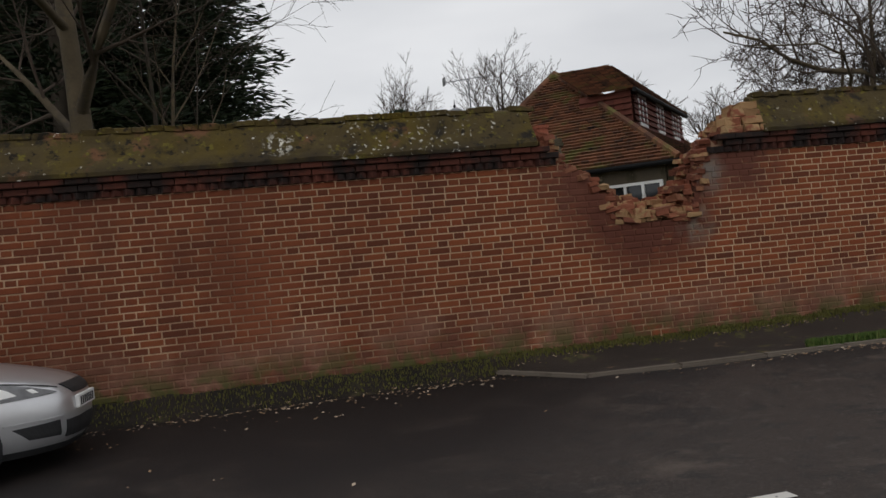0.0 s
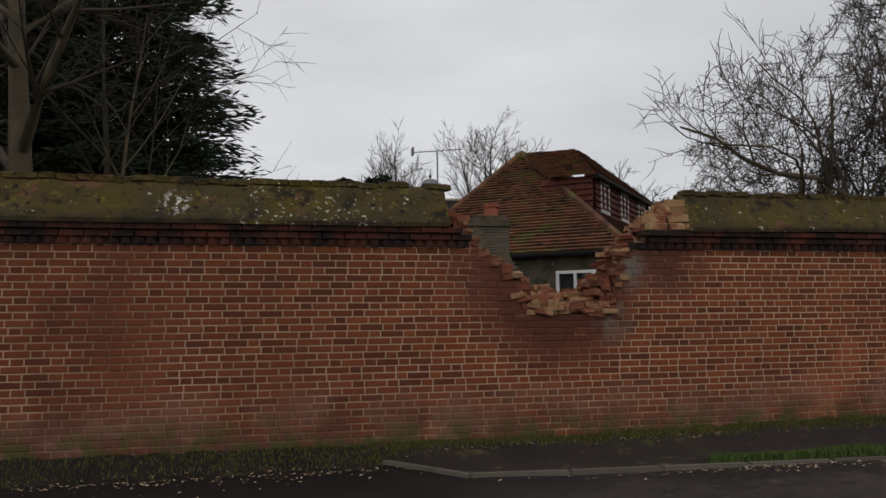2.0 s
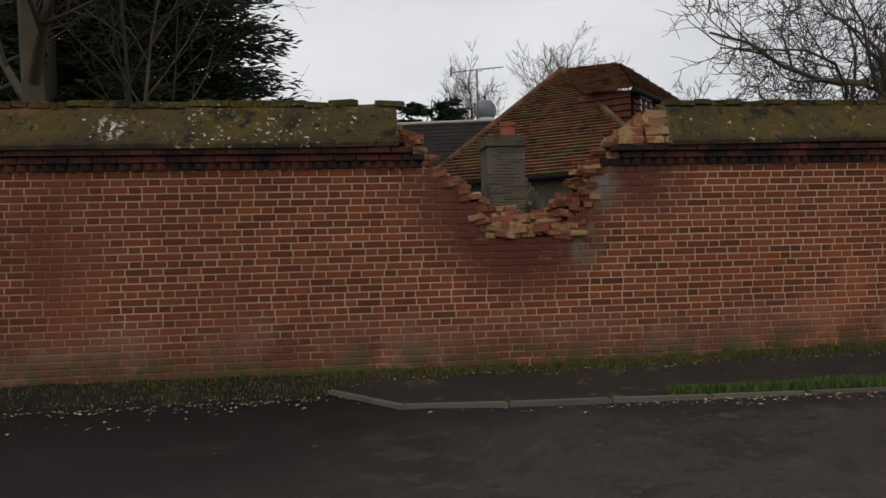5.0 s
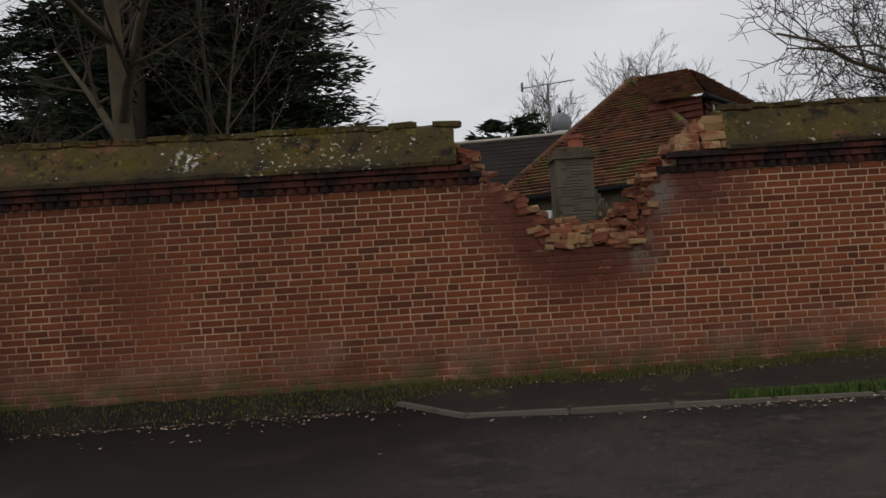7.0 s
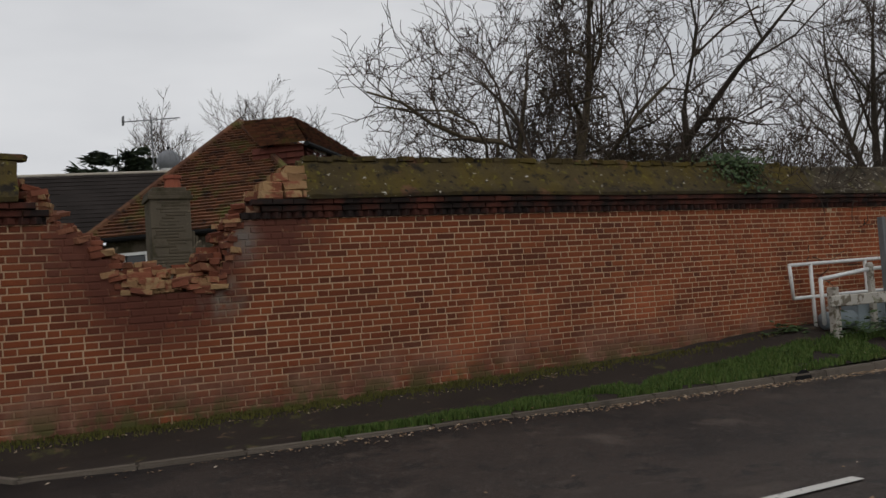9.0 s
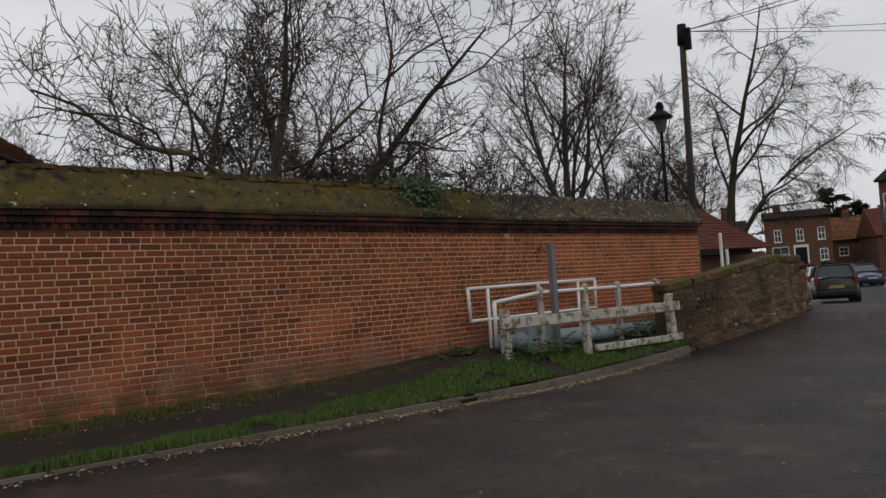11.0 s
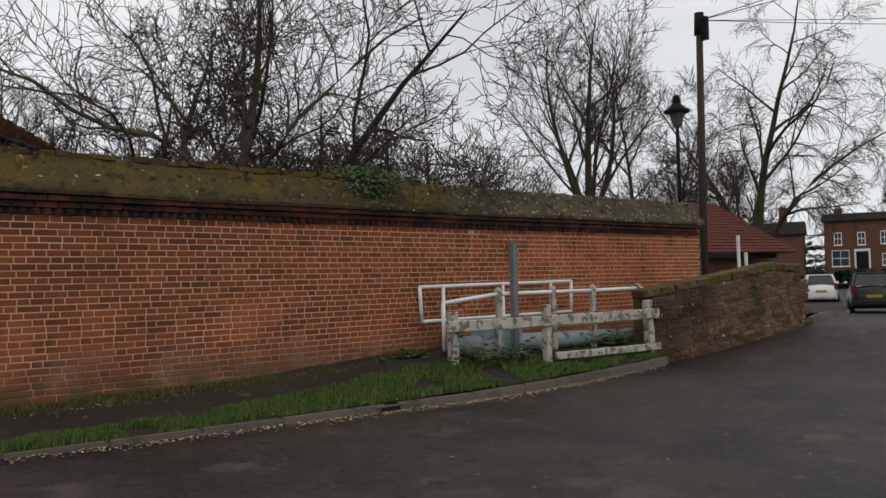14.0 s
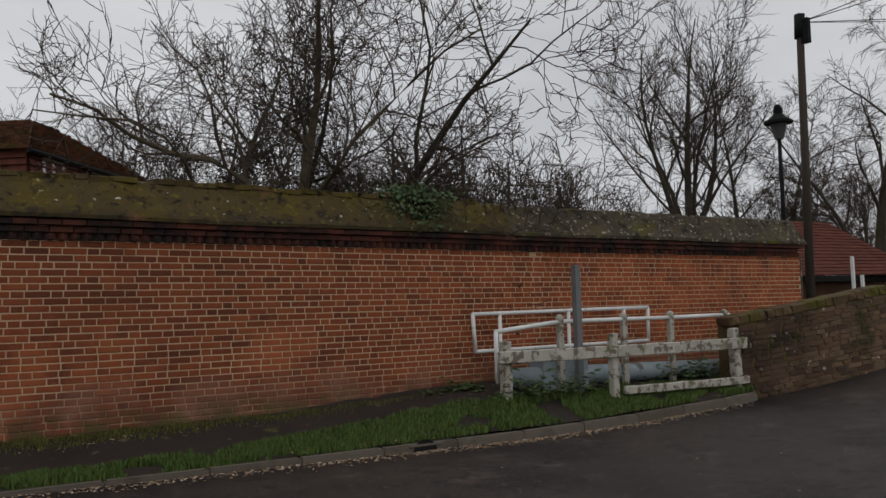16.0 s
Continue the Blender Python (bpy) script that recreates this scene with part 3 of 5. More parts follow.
# rubble of the broken core
rub_me = []
for v_ in range(6):
    bm = bmesh.new()
    box(bm, -0.5, 0.5, -0.5, 0.5, -0.5, 0.5)
    bmesh.ops.bevel(bm, geom=list(bm.edges), offset=0.06, segments=1, affect="EDGES")
    for v in bm.verts:
        v.co += Vector((rng.uniform(-0.09, 0.09), rng.uniform(-0.08, 0.08), rng.uniform(-0.1, 0.1)))
    me_ = bpy.data.meshes.new("broken_brick")
    bm.to_mesh(me_)
    bm.free()
    me_.materials.append(M_RUBBLE)
    rub_me.append(me_)
M_BROKEN = surf("broken_brick_face", (0.11, 0.038, 0.022), (0.24, 0.085, 0.045), 6.0, 0.95, 0.7, 40, [((0.30, 0.19, 0.10), 6.0, 0.60, 0.05)], rand=("object", ((0.06, 0.024, 0.016), (0.2, 0.06, 0.032), (0.13, 0.045, 0.028), (0.27, 0.13, 0.07))))
dark_me = []
for m0 in rub_me:
    m1 = m0.copy()
    m1.materials.clear()
    m1.materials.append(M_BROKEN)
    dark_me.append(m1)
core = thing("broken_core", "broken edge of ochre mortar and loose half bricks", "rubble", group="wall gap")


def rubble(x, y, z, sx, sy, sz, ochre=0.15, loose=1.0):
    ob = new("broken_brick", rng.choice(rub_me if rng.random() < ochre else dark_me))
    ob.parent = core
    ob.matrix_basis = pose(x, y, z, rng.uniform(-12, 12) * loose, rng.uniform(-14, 14) * loose, rng.uniform(-25, 25) * loose) @ Matrix.Diagonal((sx, sy, sz, 1))


for r in range(0, 26):
    z = 1.53 + 0.04 * r
    if z > 2.52:
        break
    for side in (0, 1):
        for d in range(3):
            e = gap(z)[side]
            inward = (1 if side == 0 else -1) * rng.uniform(-0.11, 0.10)
            rubble(e + inward, 0.07 + 0.15 * d + rng.uniform(-0.03, 0.03), z + rng.uniform(-0.015, 0.015), rng.uniform(0.08, 0.2), rng.uniform(0.1, 0.18), rng.uniform(0.045, 0.07), 0.12)
# heap of mortared core lying in the bottom of the gap
for k_ in range(120):
    x, y = rng.uniform(-0.78, 0.22), rng.uniform(0.03, 0.42)
    top = 0.06 + 0.55 * y + 0.10 * abs(x + 0.28)
    rubble(x, y, 1.53 + rng.uniform(0, 1) * top, rng.uniform(0.10, 0.26), rng.uniform(0.1, 0.2), rng.uniform(0.04, 0.075), 0.85, 0.7)
for k_ in range(22):
    rubble(rng.uniform(0.02, 0.3), rng.uniform(0.1, 0.42), 1.62 + rng.uniform(0, 0.32), rng.uniform(0.12, 0.24), rng.uniform(0.1, 0.2), rng.uniform(0.05, 0.09), 0.3, 0.8)
for k_ in range(16):
    x = rng.uniform(-1.2, -0.7)
    rubble(x, rng.uniform(0.1, 0.42), 1.62 + max(0, -0.75 - x) * 0.9 + rng.uniform(0, 0.12), rng.uniform(0.1, 0.24), rng.uniform(0.1, 0.2), rng.uniform(0.05, 0.08), 0.3, 0.8)
# squared ochre blocks stepped up to the coping's broken end
for row, (xa, zb, hb) in enumerate(((0.62, 2.462, 0.085), (0.72, 2.55, 0.10), (0.84, 2.65, 0.10), (1.0, 2.75, 0.09))):
    for d in range(2):
        x = xa + rng.uniform(-0.04, 0.04)
        while x < 1.2:
            ln = rng.uniform(0.16, 0.28)
            rubble(x + ln / 2, 0.02 + 0.05 * row + 0.2 * d, zb + hb / 2, ln * 0.96, 0.22, hb * 0.97, 0.93, 0.2)
            x += ln
for k_ in range(9):
    x = rng.uniform(0.55, 0.8)
    rubble(x, rng.uniform(0.05, 0.4), 2.5 + rng.uniform(0, 0.03), rng.uniform(0.08, 0.16), rng.uniform(0.1, 0.18), rng.uniform(0.04, 0.07), 0.6)
for k_ in range(14):
    x = rng.uniform(-1.68, -1.45)
    rubble(x, rng.uniform(0.04, 0.4), 2.5 + rng.uniform(0, 0.9) * (-1.42 - x), rng.uniform(0.1, 0.2), rng.uniform(0.1, 0.2), rng.uniform(0.05, 0.09))


# ---- trees ----
def tube(V, F, pts, radii, sides):
    b0 = len(V)
    k = len(pts)
    for i in range(k):
        d = (pts[min(i + 1, k - 1)] - pts[max(i - 1, 0)])
        d.normalize()
        a = d.orthogonal().normalized()
        c = d.cross(a)
        for s in range(sides):
            t = 2 * math.pi * s / sides
            V.append(tuple(pts[i] + (a * math.cos(t) + c * math.sin(t)) * radii[i]))
    for i in range(k - 1):
        for s in range(sides):
            p, q = b0 + i * sides + s, b0 + i * sides + (s + 1) % sides
            F.append((p, q, q + sides, p + sides))


def bare_tree(label, at, stems, levels, seed, droop=0.0, wander=0.25, bark=None, twig=None, group="bare trees", name="tree", twig_r=0.006, fork=0.0, lift=0.06, hang=0.0):
    """stems: (direction, length, radius, optional bend along the stem); levels: (children, from, to, length ratio, spread degrees, segments) for each order of branching."""
    rg = random.Random(seed)
    root = thing(name, label, "tree", at, group=group)
    sets = [([], []) for _ in range(3)]

    def grow(p, d, ln, r, lv, bend):
        segs = levels[lv][5] if lv < len(levels) else 3
        pts, rad = [p.copy()], [r]
        d = d.normalized()
        tip = max(twig_r * 0.55, r * (0.10 if lv == 0 else 0.25))
        curl = Vector((0, 0, 0))
        w = wander * (0.55 if lv == 0 else 1.0)
        for i in range(segs):
            curl = curl * 0.35 + Vector((rg.uniform(-w, w), rg.uniform(-w, w), rg.uniform(-w, w)))
            pull = (lift if lv < 3 else lift * 1.6) - droop * lv * 0.35 - (hang if lv >= 2 else 0.0)
            d = (d + curl + bend / segs + Vector((0, 0, pull))).normalized()
            p = p + d * (ln / segs)
            pts.append(p.copy())
            rad.append(r + (tip - r) * ((i + 1) / segs) ** 0.85)
        tgt = sets[min(lv, 2)]
        tube(tgt[0], tgt[1], pts, rad, (10, 7, 5, 3, 3)[min(lv, 4)])
        if lv >= len(levels):
            return
        nch, f0, f1, ratio, spread, _ = levels[lv]
        turn = rg.uniform(0, 6.28)
        for c in range(nch):
            f = f0 + (f1 - f0) * (c + rg.uniform(0.1, 0.9)) / nch
            q = f * segs
            i = min(int(q), segs - 1)
            o = pts[i].lerp(pts[i + 1], q - i)
            dd = (pts[i + 1] - pts[i]).normalized()
            a = dd.orthogonal().normalized()
            turn += 2.4 + rg.uniform(-0.6, 0.6)
            side = (a * math.cos(turn) + dd.cross(a) * math.sin(turn))
            sp = radians(spread * rg.uniform(0.6, 1.3))
            nd = dd * math.cos(sp) + side * math.sin(sp)
            rr = max(twig_r, (rad[i] + (rad[i + 1] - rad[i]) * (q - i)) * rg.uniform(0.45, 0.72))
            grow(o, nd, ln * ratio * rg.uniform(0.6, 1.25) * (1.2 - 0.55 * f), rr, lv + 1, Vector((0, 0, 0)))

    if fork:
        rt = max(st[2] for st in stems) * 1.35
        tube(sets[0][0], sets[0][1], [Vector((0, 0, -0.25)), Vector((0.03, 0.02, fork * 0.5)), Vector((0, 0, fork + 0.1))], [rt * 1.25, rt, rt * 0.95], 10)
    for st in stems:
        grow(Vector((0, 0, fork - (0.0 if fork else 0.25))), Vector(st[0]), st[1], st[2], 0, Vector(st[3]) if len(st) > 3 else Vector((0, 0, 0)))
    for nm, (V, F), mt in zip(("trunk", "limb_work", "crown"), sets, (bark or M_BARK, bark or M_BARK, twig or M_TWIG)):
        if V:
            ob = link(nm, V, F, mt, root, smooth=True)
            if nm == "crown":
                tagged(ob, "fine bare winter twigs")
    return root


def evergreen(label, at, height, radius, seed, sprays, base=0.05, shape=1.0, material=None, name="conifer", size=0.34, category="tree"):
    """Tiered boughs hung with short flat sprays, ragged at the outline."""
    rg = random.Random(seed)
    root = thing(name, label, category, at, group="evergreens")
    V, F = [], []
    tube(V, F, [Vector((0, 0, -0.2)), Vector((0, 0, height * 0.5)), Vector((0, 0, height * 0.97))], [height * 0.022, height * 0.014, 0.02], 7)
    link("trunk", V, F, M_BARK, root, smooth=True)
    V, F = [], []
    nb = sprays // 40
    BV, BF = [], []
    for b in range(nb):
        f = base + (1 - base) * (1 - math.sqrt(1 - rg.random() * 0.98)) if shape > 0 else rg.uniform(base, 1)
        ln = radius * (1 - f) ** (0.75 * max(0.2, shape)) * rg.uniform(0.62, 1.12) + 0.15
        az = rg.uniform(0, 6.283)
        d = Vector((math.cos(az), math.sin(az), rg.uniform(-0.05, 0.30)))
        o = Vector((0, 0, f * height))
        pts = [o + d * ln * q + Vector((0, 0, -0.10 * ln * q * q + 0.06 * ln * q ** 4)) for q in (0, 0.35, 0.7, 1.0)]
        tube(BV, BF, pts, [0.035, 0.026, 0.016, 0.006], 3)
        for s in range(125):
            q = rg.uniform(0.12, 1.04) ** 0.7
            i = min(2, int(q * 3))
            p = pts[i].lerp(pts[min(3, i + 1)], min(1.0, q * 3 - i))
            p = p + Vector((rg.gauss(0, 0.12), rg.gauss(0, 0.12), rg.gauss(0, 0.11))) * (0.35 + 0.22 * ln)
            dd = (d * 1.2 + Vector((rg.uniform(-0.8, 0.8), rg.uniform(-0.8, 0.8), rg.uniform(-0.55, 0.2)))).normalized()
            w = dd.orthogonal().normalized()
            w = (w * math.cos(s) + dd.cross(w) * math.sin(s)) * size * rg.uniform(0.06, 0.13)
            e = dd * size * rg.uniform(0.6, 1.3)
            b0 = len(V)
            V += [tuple(p), tuple(p + e * 0.5 + w), tuple(p + e), tuple(p + e * 0.5 - w)]
            F.append((b0, b0 + 1, b0 + 2, b0 + 3))
    link("bough_work", BV, BF, M_BARK, root)
    link("crown", V, F, material or M_NEEDLE, root, "dark green needles with ragged gaps")
    return root


# spreading trees with crooked limbs behind the wall
LV_BIG = ((9, 0.26, 1.0, 0.50, 54, 10), (8, 0.2, 1.0, 0.5, 52, 7), (6, 0.15, 1.0, 0.55, 50, 5), (4, 0.2, 1.0, 0.6, 42, 3))
bare_tree("wide bare tree with pale crooked stems behind the wall", (6.8, 5.6, 0),
          (((0.42, -0.30, 1.0), 8.2, 0.19, (0.6, -0.4, -0.2)), ((0.3, 0.2, 1.0), 6.2, 0.12, (0.0, 0.1, 0.4)), ((0.40, 0.15, 1.0), 8.0, 0.13, (0.5, 0.0, 0.0)), ((0.12, -0.12, 1.0), 4.4, 0.09, (-0.3, 0.1, 0.4))),
          LV_BIG, 11, wander=0.34, bark=M_BARKPALE, twig_r=0.0085, lift=0.05)
bare_tree("bare tree with dark leaning limbs arching over the wall", (7.5, 5.2, 0),
          (((0.45, -0.35, 1.0), 8.4, 0.19, (0.6, -0.5, -0.3)), ((0.6, -0.40, 0.9), 7.0, 0.13, (0.8, -0.4, -0.7)), ((0.25, 0.2, 1.0), 7.6, 0.12, (0.4, 0.0, 0.0)), ((0.9, -0.2, 0.55), 4.0, 0.07, (0.2, -0.1, 0.1))),
          LV_BIG, 23, wander=0.32, twig_r=0.0085, lift=0.045)
LV_SHRUB = ((11, 0.12, 1.0, 0.48, 46, 6), (9, 0.1, 1.0, 0.5, 44, 4), (5, 0.2, 1.0, 0.5, 42, 3))
for k_, (px, py, h) in enumerate(((11.2, 6.6, 4.2), (12.8, 7.6, 4.4), (14.4, 8.2, 4.2), (16.2, 7.6, 4.0), (18.2, 7.4, 3.8), (20.0, 8.2, 4.2), (11.6, 5.4, 4.3), (13.2, 6.0, 4.6), (14.8, 6.4, 4.4), (10.4, 6.4, 4.2), (13.6, 10.2, 5.0), (17.0, 10.4, 4.6), (10.0, 8.6, 4.6))):
    bare_tree("tangled bare shrub behind the wall", (px, py, 0), tuple(((0.45 * math.cos(a), 0.45 * math.sin(a), 1), h * (0.9 + 0.1 * a % 0.4), 0.06) for a in (0.4, 1.6, 2.8, 4.0, 5.2)), LV_SHRUB, 40 + k_, wander=0.3, group="shrubs", name="shrub", twig_r=0.0065, lift=0.02)
bare_tree("upright bare tree beyond the wall", (23.6, 9.4, 0), (((0.02, 0, 1), 7.4, 0.16), ((0.42, -0.3, 1), 6.8, 0.13, (-0.2, 0.1, 0.3)), ((-0.42, 0.3, 1), 6.8, 0.12, (0.2, -0.1, 0.3)), ((0.3, 0.5, 1), 6.2, 0.1), ((-0.25, -0.55, 1), 6.2, 0.1)),
          ((9, 0.15, 1.0, 0.46, 40, 8), (8, 0.2, 1.0, 0.5, 40, 6), (7, 0.15, 1.0, 0.5, 40, 4)), 61, wander=0.16, fork=3.2, lift=0.07, twig_r=0.009)
bare_tree("slender bare birch with hanging twigs", (26.4, 4.9, 0), (((0.06, -0.05, 1), 8.4, 0.17, (0.15, -0.35, 0.2)), ((0.3, -0.75, 1.0), 6.0, 0.11, (0.2, -0.4, -0.3)), ((-0.25, 0.55, 1.0), 6.4, 0.10, (0.0, 0.3, 0.1))),
          ((12, 0.18, 1.0, 0.40, 48, 8), (10, 0.2, 1.0, 0.46, 46, 6), (13, 0.15, 1.0, 0.6, 40, 5)), 71, wander=0.2, twig_r=0.0075, fork=1.9, lift=0.05, hang=0.22)
bare_tree("dense bare tree beside the lamp post", (25.5, 8.6, 0), (((0.0, 0, 1), 9.0, 0.13), ((0.25, -0.1, 1), 8.0, 0.09)), ((18, 0.2, 1.0, 0.32, 42, 7), (11, 0.2, 1.0, 0.45, 40, 5), (8, 0.15, 1.0, 0.5, 40, 3)), 72, wander=0.16, droop=0.06, twig_r=0.008)
# round-headed trees far behind the house
FAN = tuple((0.62 * math.cos(a), 0.62 * math.sin(a), 1) for a in (0.2, 1.3, 2.3, 3.4, 4.4, 5.4))
for k_, (px, py, h, wide) in enumerate(((16.9, 59, 18.6, 1.0), (21.6, 62, 17.0, 0.7), (10.2, 65, 17.6, 0.5), (23, 47.4, 12.4, 1.0), (29, 46, 11.6, 1.0), (36, 44, 11.2, 1.0))):
    bare_tree("round-headed bare tree in the distance", (px, py, 0), (((0, 0, 1), h * 0.5, 0.22),) + tuple(((d_[0] * wide, d_[1] * wide, 1), h * 0.42, 0.17) for d_ in FAN), ((7, 0.3, 1.0, 0.5, 40, 7), (6, 0.2, 1.0, 0.5, 38, 5), (5, 0.2, 1.0, 0.5, 36, 3)), 80 + k_, wander=0.15, group="far trees", twig_r=0.016, fork=h * 0.45)
# tall trunk and saplings on the other side of the gap
bare_tree("tall bare tree with a thick ivy-scarred trunk", (-7.4, 7.7, 0), (((0.0, 0, 1), 14.0, 0.3), ((-0.65, 0.0, 0.8), 6.0, 0.045)), ((14, 0.28, 0.95, 0.36, 62, 9), (8, 0.2, 1.0, 0.5, 45, 5), (7, 0.15, 1.0, 0.5, 40, 3)), 91, wander=0.06, droop=0.05, bark=M_BARKPALE)
bare_tree("thin bare sapling behind the wall", (-6.4, 9.8, 0), (((0.05, 0, 1), 9.0, 0.09),), ((9, 0.35, 0.95, 0.4, 40, 7), (6, 0.2, 1.0, 0.5, 40, 4), (4, 0.2, 1, 0.5, 40, 2)), 92, wander=0.14, bark=M_BARKPALE)
bare_tree("bare tree trailing thin shoots", (-6.9, 11.0, 0), (((0.06, -0.05, 1), 10.5, 0.1), ((0.45, -0.1, 1), 8.5, 0.05)), ((10, 0.5, 1.0, 0.4, 65, 7), (6, 0.2, 1.0, 0.55, 45, 4), (5, 0.2, 1, 0.5, 40, 3)), 93, wander=0.12, droop=0.16)
evergreen("tall dark spreading conifer behind the wall", (-7.6, 16.8, 0), 18.0, 4.5, 5, 34000, 0.05, 0.5)
evergreen("dark conifer behind the bare trunk", (-8.8, 12.6, 0), 13.0, 2.6, 9, 9000, 0.05, 0.4)
evergreen("dark bushy conifer beside the tall one", (-10.5, 18.0, 0), 15.0, 4.2, 6, 17000, 0.05, 0.5)
evergreen("dark evergreen behind the bare trees", (-14.0, 14.5, 0), 13.0, 4.2, 7, 12000, 0.0, 0.5)
evergreen("flat-topped dark cedar in the distance", (4.9, 50.0, 0), 12.5, 4.5, 8, 5000, 0.55, 0.5, size=0.7)
for px, py, h in ((118, 37, 13.5), (123, 36, 12.0), (128, 34, 11.5)):
    evergreen("tall dark conifer beyond the village", (px, py, 0), h, 2.4, int(px), 5200, 0.1, 0.8, size=0.9)
for px, py, h, r_ in ((11.2, 6.6, 5.4, 2.0), (13.0, 6.6, 5.6, 2.1), (14.9, 7.4, 5.2, 2.0), (17.2, 8.2, 4.8, 2.0)):
    evergreen("dense shrub with russet and olive leaves behind the wall", (px, py, 0), h, r_, int(px * 7), 3200, 0.1, 0.35, M_RUSSET, name="shrub", size=0.17, category="shrub")
for px, py, h, r_ in ((16.5, 11.5, 4.9, 1.9), (21.5, 11.0, 4.6, 2.0)):
    evergreen("dark evergreen shrub among the bare trees", (px, py, 0), h, r_, int(px * 7), 5000, 0.0, 0.35, name="shrub", category="shrub")


# ---- the house behind the wall ----
def tiled(name, quad, material, parent, course=0.14, width=0.19, th=0.06, label="", seed=0, clip=None):
    """Tiles laid course by course over the plane patch (eave left, eave right, top right, top left)."""
    rg = random.Random(seed)
    a, b, c, d = (Vector(p) for p in quad)
    up = ((d - a) + (c - b)) / 2
    nrm = (b - a).cross(d - a).normalized()
    rows = max(1, int(up.length / course))
    V, F = [], []
    for r in range(rows):
        f0, f1 = r / rows, min(1.0, (r + 1.25) / rows)
        l0, r0 = a.lerp(d, f0), b.lerp(c, f0)
        l1, r1 = a.lerp(d, f1), b.lerp(c, f1)
        n_ = max(1, int((r0 - l0).length / width))
        for i in range(n_):
            g0, g1 = (i + 0.03) / n_, (i + 0.97) / n_
            lift = nrm * (th + rg.uniform(0, 0.012))
            low = nrm * 0.002
            b0 = len(V)
            V += [tuple(l0.lerp(r0, g0) + lift), tuple(l0.lerp(r0, g1) + lift), tuple(l1.lerp(r1, g1) + low), tuple(l1.lerp(r1, g0) + low), tuple(l0.lerp(r0, g0)), tuple(l0.lerp(r0, g1))]
            F += [(b0, b0 + 1, b0 + 2, b0 + 3), (b0 + 4, b0 + 5, b0 + 1, b0)]
    return tagged(link(name, V, F, material, parent, label), kind="stuff")


def sheet(name, pts, material, parent, label=""):
    return link(name, pts, [tuple(range(len(pts)))], material, parent, label)


U, N = Vector((0.64, 0.77, 0)), Vector((0.77, -0.64, 0))
house = thing("house", "old house with a mossy clay-tiled hipped roof and tile-hung dormer", "house")
C0 = Vector((4.05, 7.2, 2.98))
CL = C0 - N * 5.6
AP = Vector((3.72, 12.9, 6.07))
RE = AP + U * 6
FR, FL = C0 + U * 14, CL + U * 14
sheet("roof_deck", [C0, CL, AP], M_TILE, house)
tiled("roof_tiles", (CL, C0, AP + N * 0.02, AP - N * 0.02), M_TILE, house, seed=1, label="weathered brown clay tiles with moss")
sheet("roof_deck", [C0, AP, RE, FR], M_TILE, house)
tiled("roof_tiles", (C0, FR, RE, AP), M_TILE, house, seed=2)
sheet("roof_deck", [CL, FL, RE, AP], M_TILE, house)
sheet("roof_deck", [FR, RE, FL], M_TILE, house)
bm = bmesh.new()
for a_, b_ in ((C0, AP), (CL, AP), (AP, RE)):
    k = int((b_ - a_).length / 0.33)
    for i in range(k):
        rod(bm, a_.lerp(b_, i / k) + Vector((0, 0, 0.02)), a_.lerp(b_, (i + 1.08) / k) + Vector((0, 0, 0.035)), 0.10, 0.085, 7)
part("hip_tiles", bm, M_TILE, house, "rounded hip tiles")
# walls under the eaves
I0, IL = C0 - U * -0.35 - N * 0.35, CL + U * 0.35 + N * 0.35
bm = bmesh.new()
for p, q in ((I0, IL), (I0, I0 + U * 13.3)):
    d_ = (q - p).normalized()
    m_ = Matrix.Translation((p.x, p.y, 0)) @ d_.to_track_quat("X", "Z").to_matrix().to_4x4()
    box(bm, 0, (q - p).length, -0.15, 0.15, -0.2, 2.96, m=m_)
part("wall", bm, M_STONE, house, "grey rendered wall under the eaves")
bm = bmesh.new()
for p, q in ((C0, CL), (C0, FR)):
    rod(bm, p + Vector((0, 0, -0.04)), q + Vector((0, 0, -0.04)), 0.055, sides=8)
part("gutter", bm, M_IRON, house, "black gutter")


def ring(bm, x0, x1, y0, y1, z0, z1, w, m=None):
    """A rectangular frame in one piece."""
    vs = []
    for y in (y0, y1):
        for k in (0, w):
            vs += [bm.verts.new(p if m is None else m @ Vector(p)) for p in ((x0 + k, y, z0 + k), (x1 - k, y, z0 + k), (x1 - k, y, z1 - k), (x0 + k, y, z1 - k))]
    for i in range(4):
        j = (i + 1) % 4
        for a, b in ((0, 4), (12, 8)):
            bm.faces.new((vs[a + i], vs[a + j], vs[b + j], vs[b + i]))
        bm.faces.new((vs[i], vs[8 + i], vs[8 + j], vs[j]))
        bm.faces.new((vs[4 + i], vs[4 + j], vs[12 + j], vs[12 + i]))
    return bm


